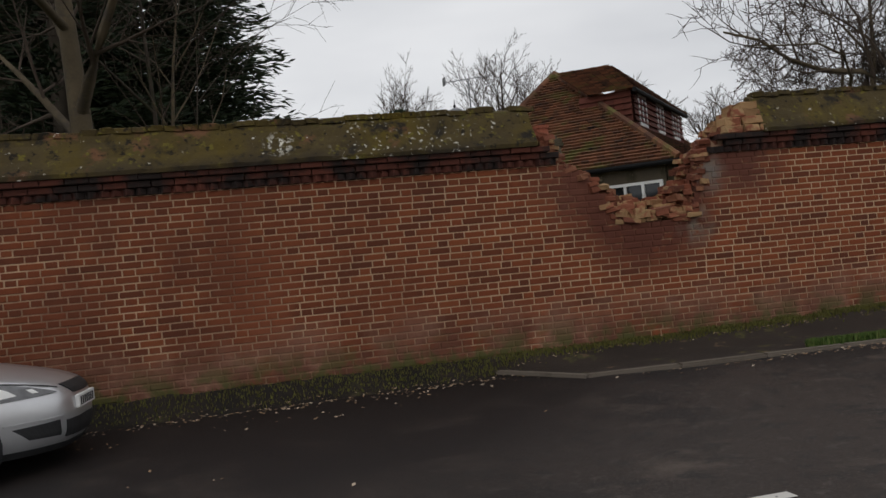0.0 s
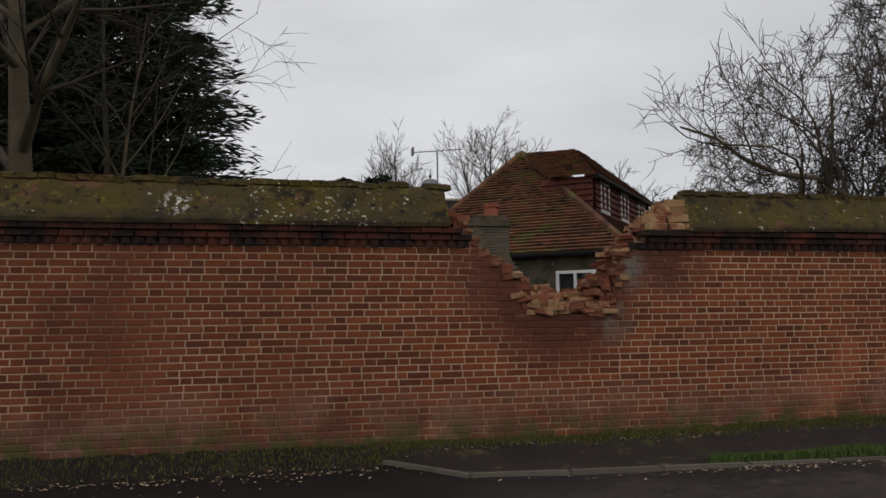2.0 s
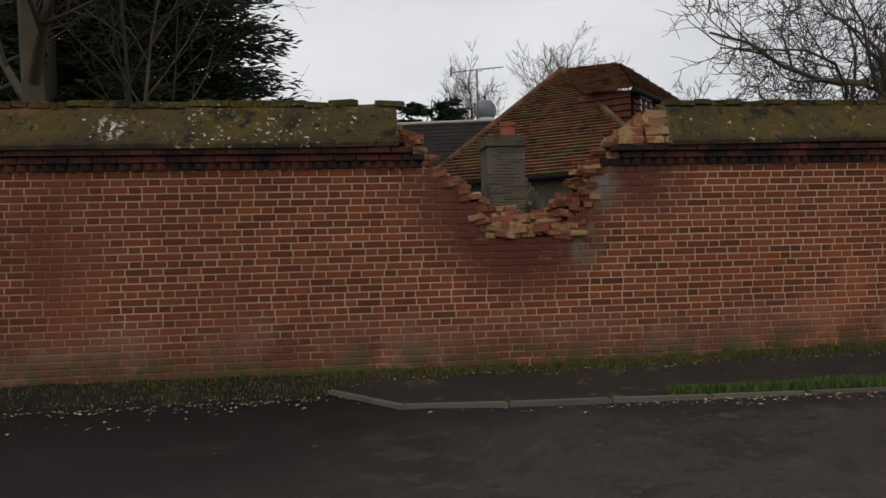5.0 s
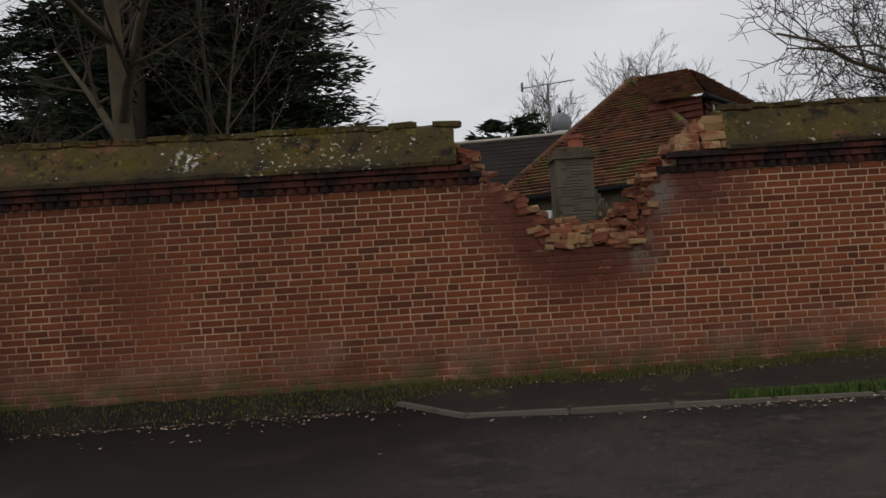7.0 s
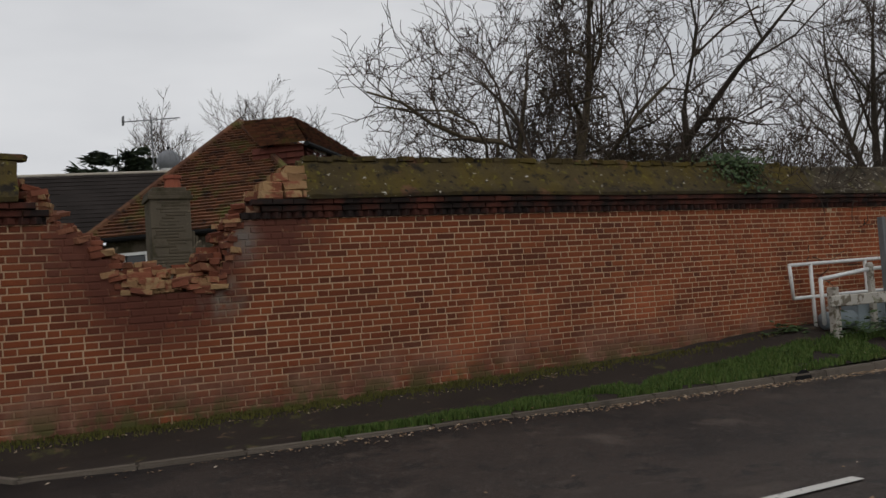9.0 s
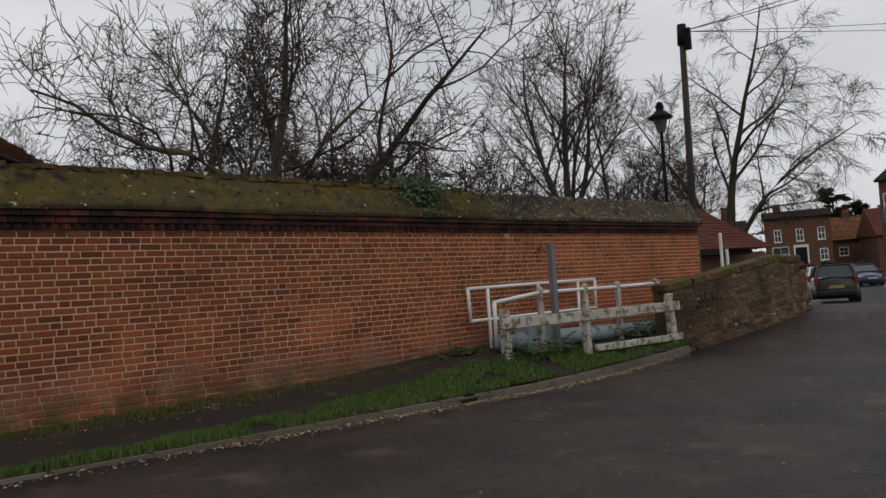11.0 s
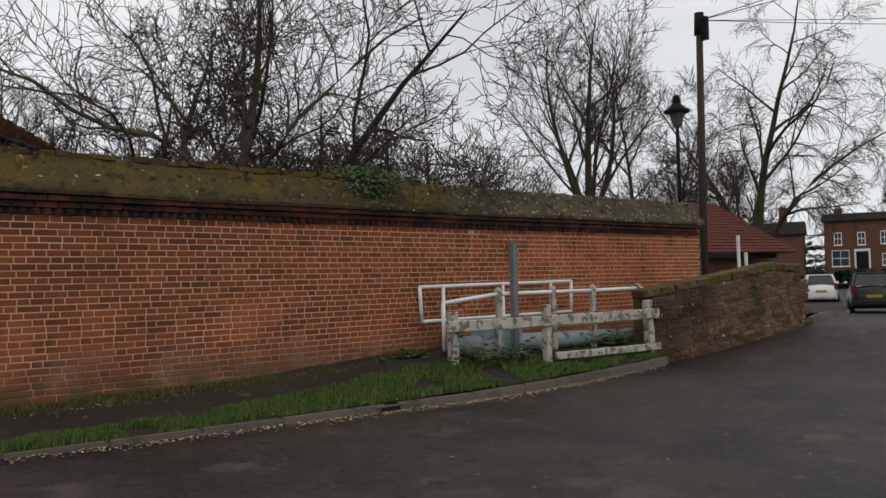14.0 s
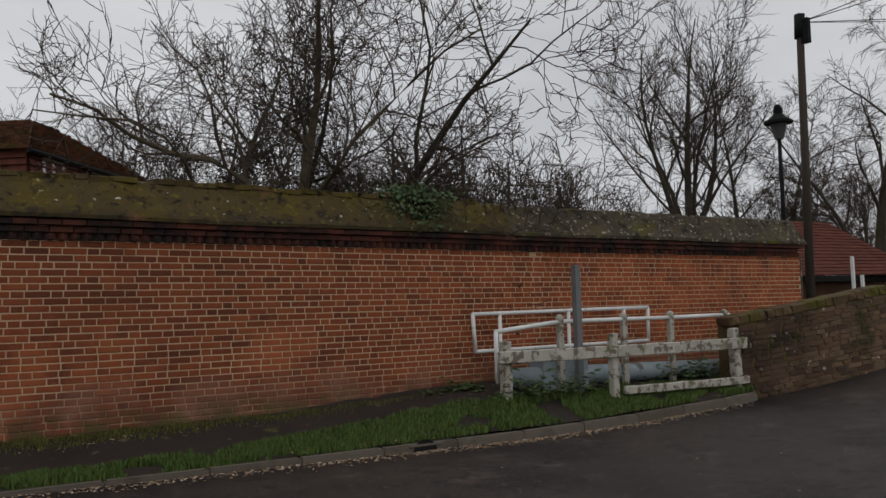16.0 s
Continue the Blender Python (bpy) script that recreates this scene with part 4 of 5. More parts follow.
def casement(parent, origin, along, width, z0, z1, lights=2, proud=0.05, glass=None, fw=0.06):
    """A white-framed window on a wall whose outward side is to the right of 'along'."""
    out = Vector((along.y, -along.x, 0)).normalized()
    m_ = Matrix.Translation((origin.x, origin.y, 0)) @ Matrix(((along.x, -out.x, 0, 0), (along.y, -out.y, 0, 0), (0, 0, 1, 0), (0, 0, 0, 1)))
    frame_ = part("window", ring(bmesh.new(), 0, width, -proud, 0.06, z0, z1, fw, m_), M_WHITE, parent, "white-painted casement window")
    for i in range(1, lights):
        x = (width - fw) * i / lights
        part("mullion", box(bmesh.new(), x, x + fw, -proud + 0.002, 0.058, z0 + fw, z1 - fw, m=m_), M_WHITE, frame_)
    for i in range(lights):
        bm = bmesh.new()
        x = (width - fw) * i / lights
        box(bm, x + fw, (width - fw) * (i + 1) / lights, -proud + 0.03, -proud + 0.04, z0 + fw, z1 - fw, m=m_)
        part("pane", bm, glass or M_GLASSD, frame_, "pale window glass" if glass else "dark window glass")
    return frame_


alongN = -N  # hip end, outward side is -U
casement(house, Vector((3.46, 7.44, 0)) - U * 0.08 + N * 0.28, -N, 1.2, 2.1, 2.56, 3)
casement(house, Vector((0.9, 9.55, 0)) - U * 0.08, -N, 1.2, 2.15, 2.6, 2)
# dormer block with three windows
E1, E2, Q = Vector((4.33, 9.75, 5.0)), Vector((8.3, 14.5, 5.0)), Vector((4.75, 11.68, 5.98))
E1 = E1 + N * 0.12
E2 = E2 + N * 0.12
B1, B2 = E1 - N * 1.15, E2 - N * 1.15
Q2 = Q + U * 0.6
sheet("roof_deck", [E1, E2, Q2, Q], M_TILE, house)
tiled("dormer_tiles", (E1, E2, Q2, Q), M_TILE, house, seed=3)
sheet("roof_deck", [B1, E1, Q, AP + Vector((0, 0, 0.02))], M_TILE, house)
tiled("dormer_tiles", (B1, E1, Q, AP + Vector((0, 0, 0.02))), M_TILE, house, seed=4)
sheet("roof_deck", [E2, B2, RE, Q2], M_TILE, house)
W1, W2 = Vector((4.45, 9.9, 0)), Vector((8.1, 14.27, 0))
dw = (W2 - W1).normalized()
bm = bmesh.new()
m_ = Matrix.Translation(W1) @ Matrix(((dw.x, -dw.y, 0, 0), (dw.y, dw.x, 0, 0), (0, 0, 1, 0), (0, 0, 0, 1)))
box(bm, 0, (W2 - W1).length, 0.02, 1.3, 3.4, 4.99, m=m_)
part("dormer_wall", bm, M_TILERED, house, "red tile-hung dormer wall")
tiled("hung_tiles", (W1 + Vector((0, 0, 3.8)), W2 + Vector((0, 0, 3.8)), W2 + Vector((0, 0, 4.98)), W1 + Vector((0, 0, 4.98))), M_TILERED, house, seed=6)
back = Vector((-dw.y, dw.x, 0)) * 1.3
tiled("hung_tiles", (W1 + back + Vector((0, 0, 3.8)) - dw * 0.005, W1 + Vector((0, 0, 3.8)) - dw * 0.005, W1 + Vector((0, 0, 4.98)) - dw * 0.005, W1 + back + Vector((0, 0, 4.98)) - dw * 0.005), M_TILERED, house, seed=7)
for s0 in (0.46, 2.4, 4.35):
    casement(house, W1 + dw * s0, dw, 0.8, 4.16, 4.93, 2, glass=M_PALEGLASS, fw=0.085)
bm = bmesh.new()
rod(bm, E1 + Vector((0, 0, -0.05)), E2 + Vector((0, 0, -0.05)), 0.06, sides=8)
part("gutter", bm, M_IRON, house)
# lower slate range with a pale verge
wing = thing("outbuilding", "lower range with dark slate roof and pale verge", "building")
WA, WB = Vector((-5.0, 14.2, 4.74)), Vector((2.9, 14.2, 5.02))
WE, WF = Vector((-5.0, 11.6, 2.9)), Vector((2.6, 11.6, 3.1))
sheet("roof_deck", [WE, WF, WB, WA], M_SLATE, wing)
tiled("slate_covering", (WE, WF, WB, WA), M_SLATE, wing, 0.2, 0.26, 0.012, "dark slates", seed=12)
part("ridge", rod(bmesh.new(), WA, WB, 0.05, sides=8), M_CREAM, wing, "pale mortar ridge")
part("wall", boxes((-4.8, 2.4, 12.0, 16.0, -0.2, 2.95)), M_HBRICK, wing)
# chimney standing in front of the house
chim = thing("chimney_stack", "squat grey stone chimney stack with a moulded cap", "chimney", (0.79, 6.3, 0.09))
part("shaft", boxes((-0.34, 0.34, 0, 0.7, -0.3, 3.18), bevel=0.02), M_STONE, chim)
part("cap", boxes((-0.38, 0.38, -0.04, 0.74, 3.18, 3.25), (-0.36, 0.36, -0.02, 0.72, 3.25, 3.33), (-0.29, 0.29, 0.05, 0.65, 3.33, 3.40), bevel=0.015), M_STONE, chim)
for k_ in range(34):
    part("stone", boxes((rng.uniform(-0.35, -0.05), rng.uniform(0.05, 0.35), -0.012, 0.1, 1.3 + 0.055 * k_, 1.345 + 0.055 * k_), bevel=0.01), M_STONE, chim)
for k_ in range(7):
    part("shoulder_stone", boxes((0.345 + 0.055 * k_, 0.396 + 0.055 * k_, 0.05, 0.62, 1.2, 2.62 - 0.085 * k_), bevel=0.008), M_STONE, chim, "stepped sloping shoulder")
pot = thing("chimney_pot", "short red clay chimney pot on the stack", "chimney pot", (0.92, 6.75, 3.51))
bm = bmesh.new()
rod(bm, (0, 0, 0), (0, 0, 0.22), 0.15, 0.13, 12)
rod(bm, (0, 0, 0.18), (0, 0, 0.24), 0.16, 0.16, 12)
part("pot", bm, M_BRICKRED, pot)
# leaded cupola and television aerial
cup = thing("cupola", "small lead-covered dome with a finial on the roofs behind", "cupola", (3.75, 24.0, 0))
bm = bmesh.new()
bmesh.ops.create_uvsphere(bm, u_segments=16, v_segments=10, radius=0.42, matrix=Matrix.Translation((0, 0, 6.9)) @ Matrix.Diagonal((1, 1, 1.05, 1)))
part("dome", bm, M_LEAD, cup, smooth=True)
bm = bmesh.new()
for i in range(12):
    a = i * math.pi / 6
    for j in range(6):
        e0, e1 = j * 0.24, (j + 1) * 0.24
        rod(bm, (0.43 * math.cos(a) * math.cos(e0), 0.43 * math.sin(a) * math.cos(e0), 6.9 + 0.45 * math.sin(e0)), (0.43 * math.cos(a) * math.cos(e1), 0.43 * math.sin(a) * math.cos(e1), 6.9 + 0.45 * math.sin(e1)), 0.018, sides=4)
part("rib_work", bm, M_LEAD, cup)
part("drum", rod(bmesh.new(), (0, 0, -0.2), (0, 0, 6.85), 0.34, sides=16), M_WHITE, cup)
bm = rod(bmesh.new(), (0, 0, 7.3), (0, 0, 7.7), 0.03, 0.012)
part("finial", ball(bm, (0, 0, 7.45), 0.06), M_IRON, cup)
aer = thing("aerial", "thin metal television aerial on a mast", "aerial", (1.82, 14.8, 0))
part("mast", rod(bmesh.new(), (0, 0, 4.7), (0, 0, 6.5), 0.022), M_GREYPOST, aer)
part("boom", rod(bmesh.new(), (-0.72, 0.1, 6.44), (0.74, -0.1, 6.56), 0.014), M_GREYPOST, aer)
for i in range(9):
    x = -0.7 + 0.17 * i
    part("element", rod(bmesh.new(), (x - 0.02, -0.2, 6.46 + 0.08 * (x + 0.7) / 1.4), (x + 0.02, 0.2, 6.46 + 0.08 * (x + 0.7) / 1.4), 0.006, sides=5), M_GREYPOST, aer)
part("reflector", boxes((-0.74, -0.70, -0.12, 0.12, 6.34, 6.56), bevel=0.004), M_GREYPOST, aer)

# ---- rails, fence and bridge end ----
def rail_run(root, pts, r, name="rail", label=""):
    for a, b in zip(pts, pts[1:]):
        bm = rod(bmesh.new(), a, b, r, sides=10)
        ball(bm, a, r * 1.02, sub=1)
        part(name, ball(bm, b, r * 1.02, sub=1), M_WHITE, root, label, smooth=True)


rail_a = thing("handrail", "white tubular handrail set beside the brick wall", "railing")
ya = 0.12
rail_run(rail_a, [(8.69, ya, 1.37), (11.98, ya, 1.40), (11.97, ya, 0.89), (8.72, ya, 0.87), (8.69, ya, 1.37)], 0.027)
for x in (9.14, 10.37, 11.47):
    part("post", rod(bmesh.new(), (x, ya, 0.2), (x, ya, 1.385), 0.027), M_WHITE, rail_a, smooth=True)
    part("foot", boxes((x - 0.07, x + 0.07, ya - 0.07, ya + 0.07, 0.28, 0.36), bevel=0.01), M_GREYPOST, rail_a)
rail_b = thing("handrail", "white tubular handrail behind the timber fence", "railing")
yb = -0.45
rail_run(rail_b, [(8.65, yb, 0.5), (8.65, yb, 1.14), (9.72, yb, 1.24), (11.85, yb, 1.24), (13.16, yb, 1.25)], 0.03)
rail_run(rail_b, [(8.75, yb, 0.72), (9.75, yb, 0.82)], 0.025)
for x in (9.72, 10.9, 11.85, 13.05):
    part("post", boxes((x - 0.045, x + 0.045, yb - 0.035, yb + 0.035, 0.15, 1.27), bevel=0.012), M_FENCE, rail_b)
    part("post_cap", ball(bmesh.new(), (x, yb, 1.28), 0.06, sub=2), M_FENCE, rail_b)
fence = thing("timber_fence", "low white timber fence with flaking paint beside the verge", "fence")


def beam(a, b, w, h, name, seed):
    rg = random.Random(seed)
    a, b = Vector(a), Vector(b)
    bm = bmesh.new()
    box(bm, 0, (b - a).length, -w / 2, w / 2, -h / 2, h / 2)
    bmesh.ops.subdivide_edges(bm, edges=[e for e in bm.edges if abs(e.verts[0].co.x - e.verts[1].co.x) > 0.1], cuts=10)
    bmesh.ops.bevel(bm, geom=list(bm.edges), offset=0.012, segments=1, affect="EDGES")
    for v in bm.verts:
        v.co += Vector((0, 0.008 * noise.noise(v.co * 6 + Vector((seed, 0, 0))), 0.010 * noise.noise(v.co * 4 + Vector((0, seed, 0)))))
    bmesh.ops.transform(bm, matrix=Matrix.Translation(a) @ (b - a).to_track_quat("X", "Z").to_matrix().to_4x4(), verts=bm.verts)
    return part(name, bm, M_FENCE, fence)


yf = -0.95
beam((8.66, -0.63, 0.2), (8.66, -0.63, 1.02), 0.12, 0.12, "post", 1)
beam((10.2, yf, 0.15), (10.2, yf, 1.07), 0.11, 0.11, "post", 2)
beam((12.56, -1.04, 0.1), (12.5, -1.04, 1.06), 0.13, 0.13, "post", 3)
beam((8.5, -0.69, 0.82), (10.2, -1.02, 0.83), 0.05, 0.16, "rail", 4)
beam((10.2, -1.022, 0.83), (12.7, -1.12, 0.84), 0.05, 0.16, "rail", 6)
beam((10.3, -1.03, 0.31), (12.7, -1.12, 0.30), 0.07, 0.11, "rail", 5)
post = thing("grey_post", "square grey metal post standing behind the fence", "post", (9.95, -0.55, 0.1))
part("shaft", boxes((-0.045, 0.045, -0.045, 0.045, 0.0, 1.9), bevel=0.008), M_GREYPOST, post)
pipe = thing("water_pipe", "blue-grey water pipe crossing beside the bridge", "pipe")
part("barrel", rod(bmesh.new(), (8.9, -0.25, 0.52), (13.0, -0.35, 0.44), 0.13, sides=16), M_PIPE, pipe, smooth=True)
part("box_cover", boxes((9.45, 10.25, -0.4, -0.1, 0.3, 0.74), bevel=0.015), M_PIPE, pipe, "blue-grey metal cover")

# telegraph pole and wires
pole = thing("telegraph_pole", "tall dark timber telegraph pole beyond the wall", "pole", (18.5, 1.78, 0))
part("shaft", rod(bmesh.new(), (0, 0, -0.2), (0.08, -0.1, 7.55), 0.10, 0.075, 12), M_POLE, pole, smooth=True)
part("head_plate", boxes((0.02, 0.14, -0.32, -0.14, 6.95, 7.5), bevel=0.02), M_IRON, pole)
part("sleeve", rod(bmesh.new(), (0.075, -0.09, 7.1), (0.08, -0.1, 7.62), 0.12, 0.11, 12), M_IRON, pole, smooth=True)
for tx, ty, tz in ((32.9, -0.4, 9.5), (32.9, -0.4, 9.8), (15.3, -4.6, 6.7), (17.5, -4.8, 7.2)):
    V, F = [], []
    a, b = Vector((0.08, -0.1, 7.45)), Vector((tx - 18.5, ty - 1.78, tz))
    b = a + (b - a) * 1.6
    pts = [a.lerp(b, i / 14) - Vector((0, 0, 0.5 * (i / 14) * (1 - i / 14))) for i in range(15)]
    tube(V, F, pts, [0.01] * 15, 4)
    part_ = link("wire", V, F, M_IRON, pole, "thin overhead wire")
lamp = thing("street_lamp", "black iron street lamp with a lantern head", "street lamp", (19.67, 3.13, 0))
part("post", rod(rod(bmesh.new(), (0, 0, -0.2), (0, 0, 1.2), 0.085, 0.07, 12), (0, 0, 1.2), (0, 0, 5.25), 0.055, 0.045, 12), M_IRON, lamp, smooth=True)
part("lantern_glass", rod(bmesh.new(), (0, 0, 5.25), (0, 0, 5.62), 0.10, 0.2, 8), M_LAMPGLASS, lamp)
bm = rod(rod(bmesh.new(), (0, 0, 5.62), (0, 0, 5.68), 0.33, 0.33, 12), (0, 0, 5.68), (0, 0, 5.86), 0.3, 0.09, 12)
rod(bm, (0, 0, 5.86), (0, 0, 5.96), 0.10, 0.12, 10)
part("hood", ball(bm, (0, 0, 6.0), 0.09), M_IRON, lamp)

# curved stone parapet, stone by stone
parapet = thing("wall_parapet", "curved rubble-stone bridge parapet with rounded coping", "wall", kind="structure")
PP = ((12.66, -1.02), (13.3, -1.26), (13.95, -1.5), (14.6, -1.7), (15.1, -1.86), (15.65, -2.04))


def para(x):
    return lerp(x, PP), road_z(x) - 0.02, lerp(x, ((12.66, 1.22), (13.9, 1.42), (15.1, 1.62), (15.65, 1.58)))


st_me = []
for v_ in range(6):
    bm = bmesh.new()
    box(bm, -0.5, 0.5, -0.5, 0.5, -0.5, 0.5)
    bmesh.ops.bevel(bm, geom=list(bm.edges), offset=0.1, segments=1, affect="EDGES")
    for v in bm.verts:
        v.co += Vector((rng.uniform(-0.05, 0.05), rng.uniform(-0.05, 0.05), rng.uniform(-0.07, 0.07)))
    me_ = bpy.data.meshes.new("stone")
    bm.to_mesh(me_)
    bm.free()
    me_.materials.append(M_PARAPET)
    st_me.append(me_)
cap_me = []
for m0 in st_me:
    m1 = m0.copy()
    m1.materials.clear()
    m1.materials.append(M_PARACAP)
    cap_me.append(m1)
V, F = [], []
for i in range(31):
    x = 12.66 + 2.97 * i / 30
    y, z0, z1 = para(x)
    V += [(x, y - 0.008, z0 - 0.3), (x, y + 0.38, z0 - 0.3), (x, y + 0.38, z1 - 0.06), (x, y - 0.008, z1 - 0.06)]
for i in range(30):
    for j in range(4):
        F.append((4 * i + j, 4 * i + (j + 1) % 4, 4 * i + 4 + (j + 1) % 4, 4 * i + 4 + j))
F += [(3, 2, 1, 0), (120, 121, 122, 123)]
link("parapet_core", V, F, M_PARACAP, parapet, "mortar bedding between the stones")
ang = -20.0
for r in range(17):
    x = 12.62 + rng.uniform(0, 0.1)
    while x < 15.62:
        ln = rng.uniform(0.12, 0.3)
        y, z0, z1 = para(x + ln / 2)
        z = z0 - 0.03 + r * 0.078 + 0.035
        if z < z1 - 0.13:
            ob = new("stone", rng.choice(st_me))
            ob.parent = parapet
            ob.matrix_basis = pose(x + ln / 2, y + 0.05, z, 0, rng.uniform(-2, 2) - 8, ang + rng.uniform(-4, 4)) @ Matrix.Diagonal((ln * 0.98, 0.14, 0.074, 1))
        x += ln
x = 12.6
while x < 15.7:
    y, z0, z1 = para(x + 0.07)
    ob = new("coping_stone", rng.choice(cap_me))
    ob.parent = parapet
    ob.matrix_basis = pose(x + 0.06, y + 0.19, z1 - 0.06, 0, -8 + rng.uniform(-4, 4), ang + rng.uniform(-4, 4)) @ Matrix.Diagonal((0.165, 0.44, 0.12 + rng.uniform(0, 0.03), 1))
    x += 0.135

# kerb stones
kerb = thing("kerb", "worn concrete kerb along the verge", "kerb", kind="structure")
kb = bmesh.new()
box(kb, -0.5, 0.5, 0, 0.12, -0.2, 0.0)
bmesh.ops.bevel(kb, geom=[e for e in kb.edges if abs(e.verts[0].co.z) < 1e-4 and abs(e.verts[1].co.z) < 1e-4], offset=0.018, segments=2, affect="EDGES")
k_me = bpy.data.meshes.new("kerb_stone")
kb.to_mesh(k_me)
kb.free()
k_me.materials.append(M_KERB)


def kerb_stone(xa, xb):
    pa, pb = Vector((xa, edge_l(xa) - 0.02, road_z(xa) + kerb_up(xa))), Vector((xb, edge_l(xb) - 0.02, road_z(xb) + kerb_up(xb)))
    d = pb - pa
    ob = new("kerb_stone", k_me)
    ob.parent = kerb
    ob.matrix_basis = Matrix.Translation((pa + pb) / 2) @ d.to_track_quat("X", "Z").to_matrix().to_4x4() @ Matrix.Diagonal((d.length - 0.012, 1, 1, 1))


pa, pb = Vector((-2.43, -0.26, 0.075)), Vector((-1.80, -1.20, 0.052))
ob = new("kerb_stone", k_me)
ob.parent = kerb
ob.matrix_basis = Matrix.Translation((pa + pb) / 2) @ (pb - pa).to_track_quat("X", "Z").to_matrix().to_4x4() @ Matrix.Diagonal(((pb - pa).length, 0.6, 0.2, 1))
x = -1.78
while x < 12.5:
    xb = min(x + 0.91, 12.62)
    kerb_stone(x, xb)
    x = xb
x = 16.0
while x < 60:
    kerb_stone(x, x + 1.0)
    x += 1.0
gully = thing("kerb_drain", "dark drain opening in the kerb half choked with leaves", "drain", (6.9, edge_l(6.9) - 0.028, road_z(6.9)))
part("opening", rod(bmesh.new(), (0, 0.004, 0.025), (0, -0.010, 0.025), 0.145, sides=24), M_IRON, gully)
part("lip", boxes((-0.2, 0.2, -0.012, 0.02, 0.10, 0.128), bevel=0.008), M_KERB, gully)

# ---- verge: grass, leaf litter, weeds ----
def blades(name, n, where, hmin, hmax, material, label, category, seed):
    rg = random.Random(seed)
    V, F = [], []
    done = tries = 0
    while done < n and tries < n * 6:
        tries += 1
        p = where(rg)
        if p is None:
            continue
        x, y, z = p
        h, a, ln = rg.uniform(hmin, hmax), rg.uniform(0, 6.28), rg.uniform(0.0, 0.6)
        w = 0.006 + h * 0.04
        c, s = math.cos(a), math.sin(a)
        t = Vector((rg.uniform(-1, 1), rg.uniform(-1, 1), 0)) * h * ln
        b0 = len(V)
        V += [(x - c * w, y - s * w, z - 0.01), (x + c * w, y + s * w, z - 0.01), (x + t.x * 0.4 + c * w * 0.7, y + t.y * 0.4 + s * w * 0.7, z + h * 0.6), (x + t.x * 0.4 - c * w * 0.7, y + t.y * 0.4 - s * w * 0.7, z + h * 0.6), (x + t.x, y + t.y, z + h)]
        F += [(b0, b0 + 1, b0 + 2, b0 + 3), (b0 + 3, b0 + 2, b0 + 4)]
        done += 1
    return tagged(link(name, V, F, material), label, category, kind="stuff")


def on_verge(rg):
    x = rg.uniform(0.6, 12.7)
    lo = edge_l(x) + 0.10
    hi = lerp(x, ((0.6, lo + 0.02), (2.5, lo + 0.3), (5, lo + 0.55), (8, -0.55), (12.7, -0.6)))
    y = rg.uniform(lo, max(lo + 0.02, hi + 0.12 * noise.noise((x * 2, 0, 4))))
    if noise.noise((x * 1.6, y * 3.0, 9)) < -0.27 or noise.noise((x * 5, y * 7, 2)) < -0.4:
        return None
    return x, y, verge_z(x, y)


blades("grass", 42000, on_verge, 0.025, 0.09, M_GRASS, "short rough grass on the verge", "grass", 3)
blades("moss_grass", 9000, lambda rg: (lambda x, y: (x, y, verge_z(x, y)))(rg.triangular(-9, 8.5, 1.5), 0 - abs(rg.gauss(0, 0.10)) + 0.0), 0.012, 0.045, M_MOSS, "mossy tufts along the wall's foot", "moss", 5)


def flakes(name, n, where, size, material, label, category, seed):
    rg = random.Random(seed)
    V, F = [], []
    for _ in range(n):
        x, y, z = where(rg)
        s = size * rg.uniform(0.5, 1.4)
        a = rg.uniform(0, 6.28)
        u_ = Vector((math.cos(a), math.sin(a), rg.uniform(-0.35, 0.35))) * s
        v_ = Vector((-math.sin(a), math.cos(a), rg.uniform(-0.35, 0.35))) * s * 0.6
        p = Vector((x, y, z + s * 0.35))
        b0 = len(V)
        V += [tuple(p - u_), tuple(p - v_), tuple(p + u_), tuple(p + v_), tuple(p + Vector((0, 0, s * 0.25)))]
        F += [(b0, b0 + 1, b0 + 4), (b0 + 1, b0 + 2, b0 + 4), (b0 + 2, b0 + 3, b0 + 4), (b0 + 3, b0, b0 + 4)]
    return tagged(link(name, V, F, material), label, category, kind="stuff")


def gutter_spot(rg):
    x = rg.triangular(-1.9, 12.6, 10.0)
    y = edge_l(x) - 0.03 - abs(rg.gauss(0, 0.11))
    return x, y, road_surf(x, y)


def gutter_left(rg):
    x = rg.uniform(-9, -1.9)
    y = -0.42 - abs(rg.gauss(0, 0.10)) if rg.random() < 0.8 else rg.uniform(-1.2, -0.4)
    return x, y, road_surf(x, y) + 0.005


def grass_spot(rg):
    while True:
        p = on_verge(rg)
        if p:
            return p[0], p[1], p[2] + 0.015


flakes("leaf_litter", 1500, gutter_spot, 0.019, M_LITTER, "dead leaves and petals caught along the kerb", "leaves", 1)
flakes("leaf_litter", 420, gutter_left, 0.018, M_LITTER, "dead leaves swept along the road's edge", "leaves", 2)
flakes("leaf_litter", 900, grass_spot, 0.018, M_LITTER, "pale dead leaves in the grass", "leaves", 4)
flakes("leaf_litter", 240, lambda rg: (lambda x: (x, -0.12 - abs(rg.gauss(0, 0.22)), verge_z(x, -0.2) + 0.01))(rg.uniform(-6, 5)), 0.016, M_LITTER, "dead leaves on the footpath", "leaves", 6)
flakes("leaf_litter", 130, lambda rg: (lambda x: (x, rg.uniform(-8, -1.8), road_z(x) + 0.004))(rg.uniform(-7, 10)), 0.02, M_LITTER, "stray leaves scattered on the road", "leaves", 7)
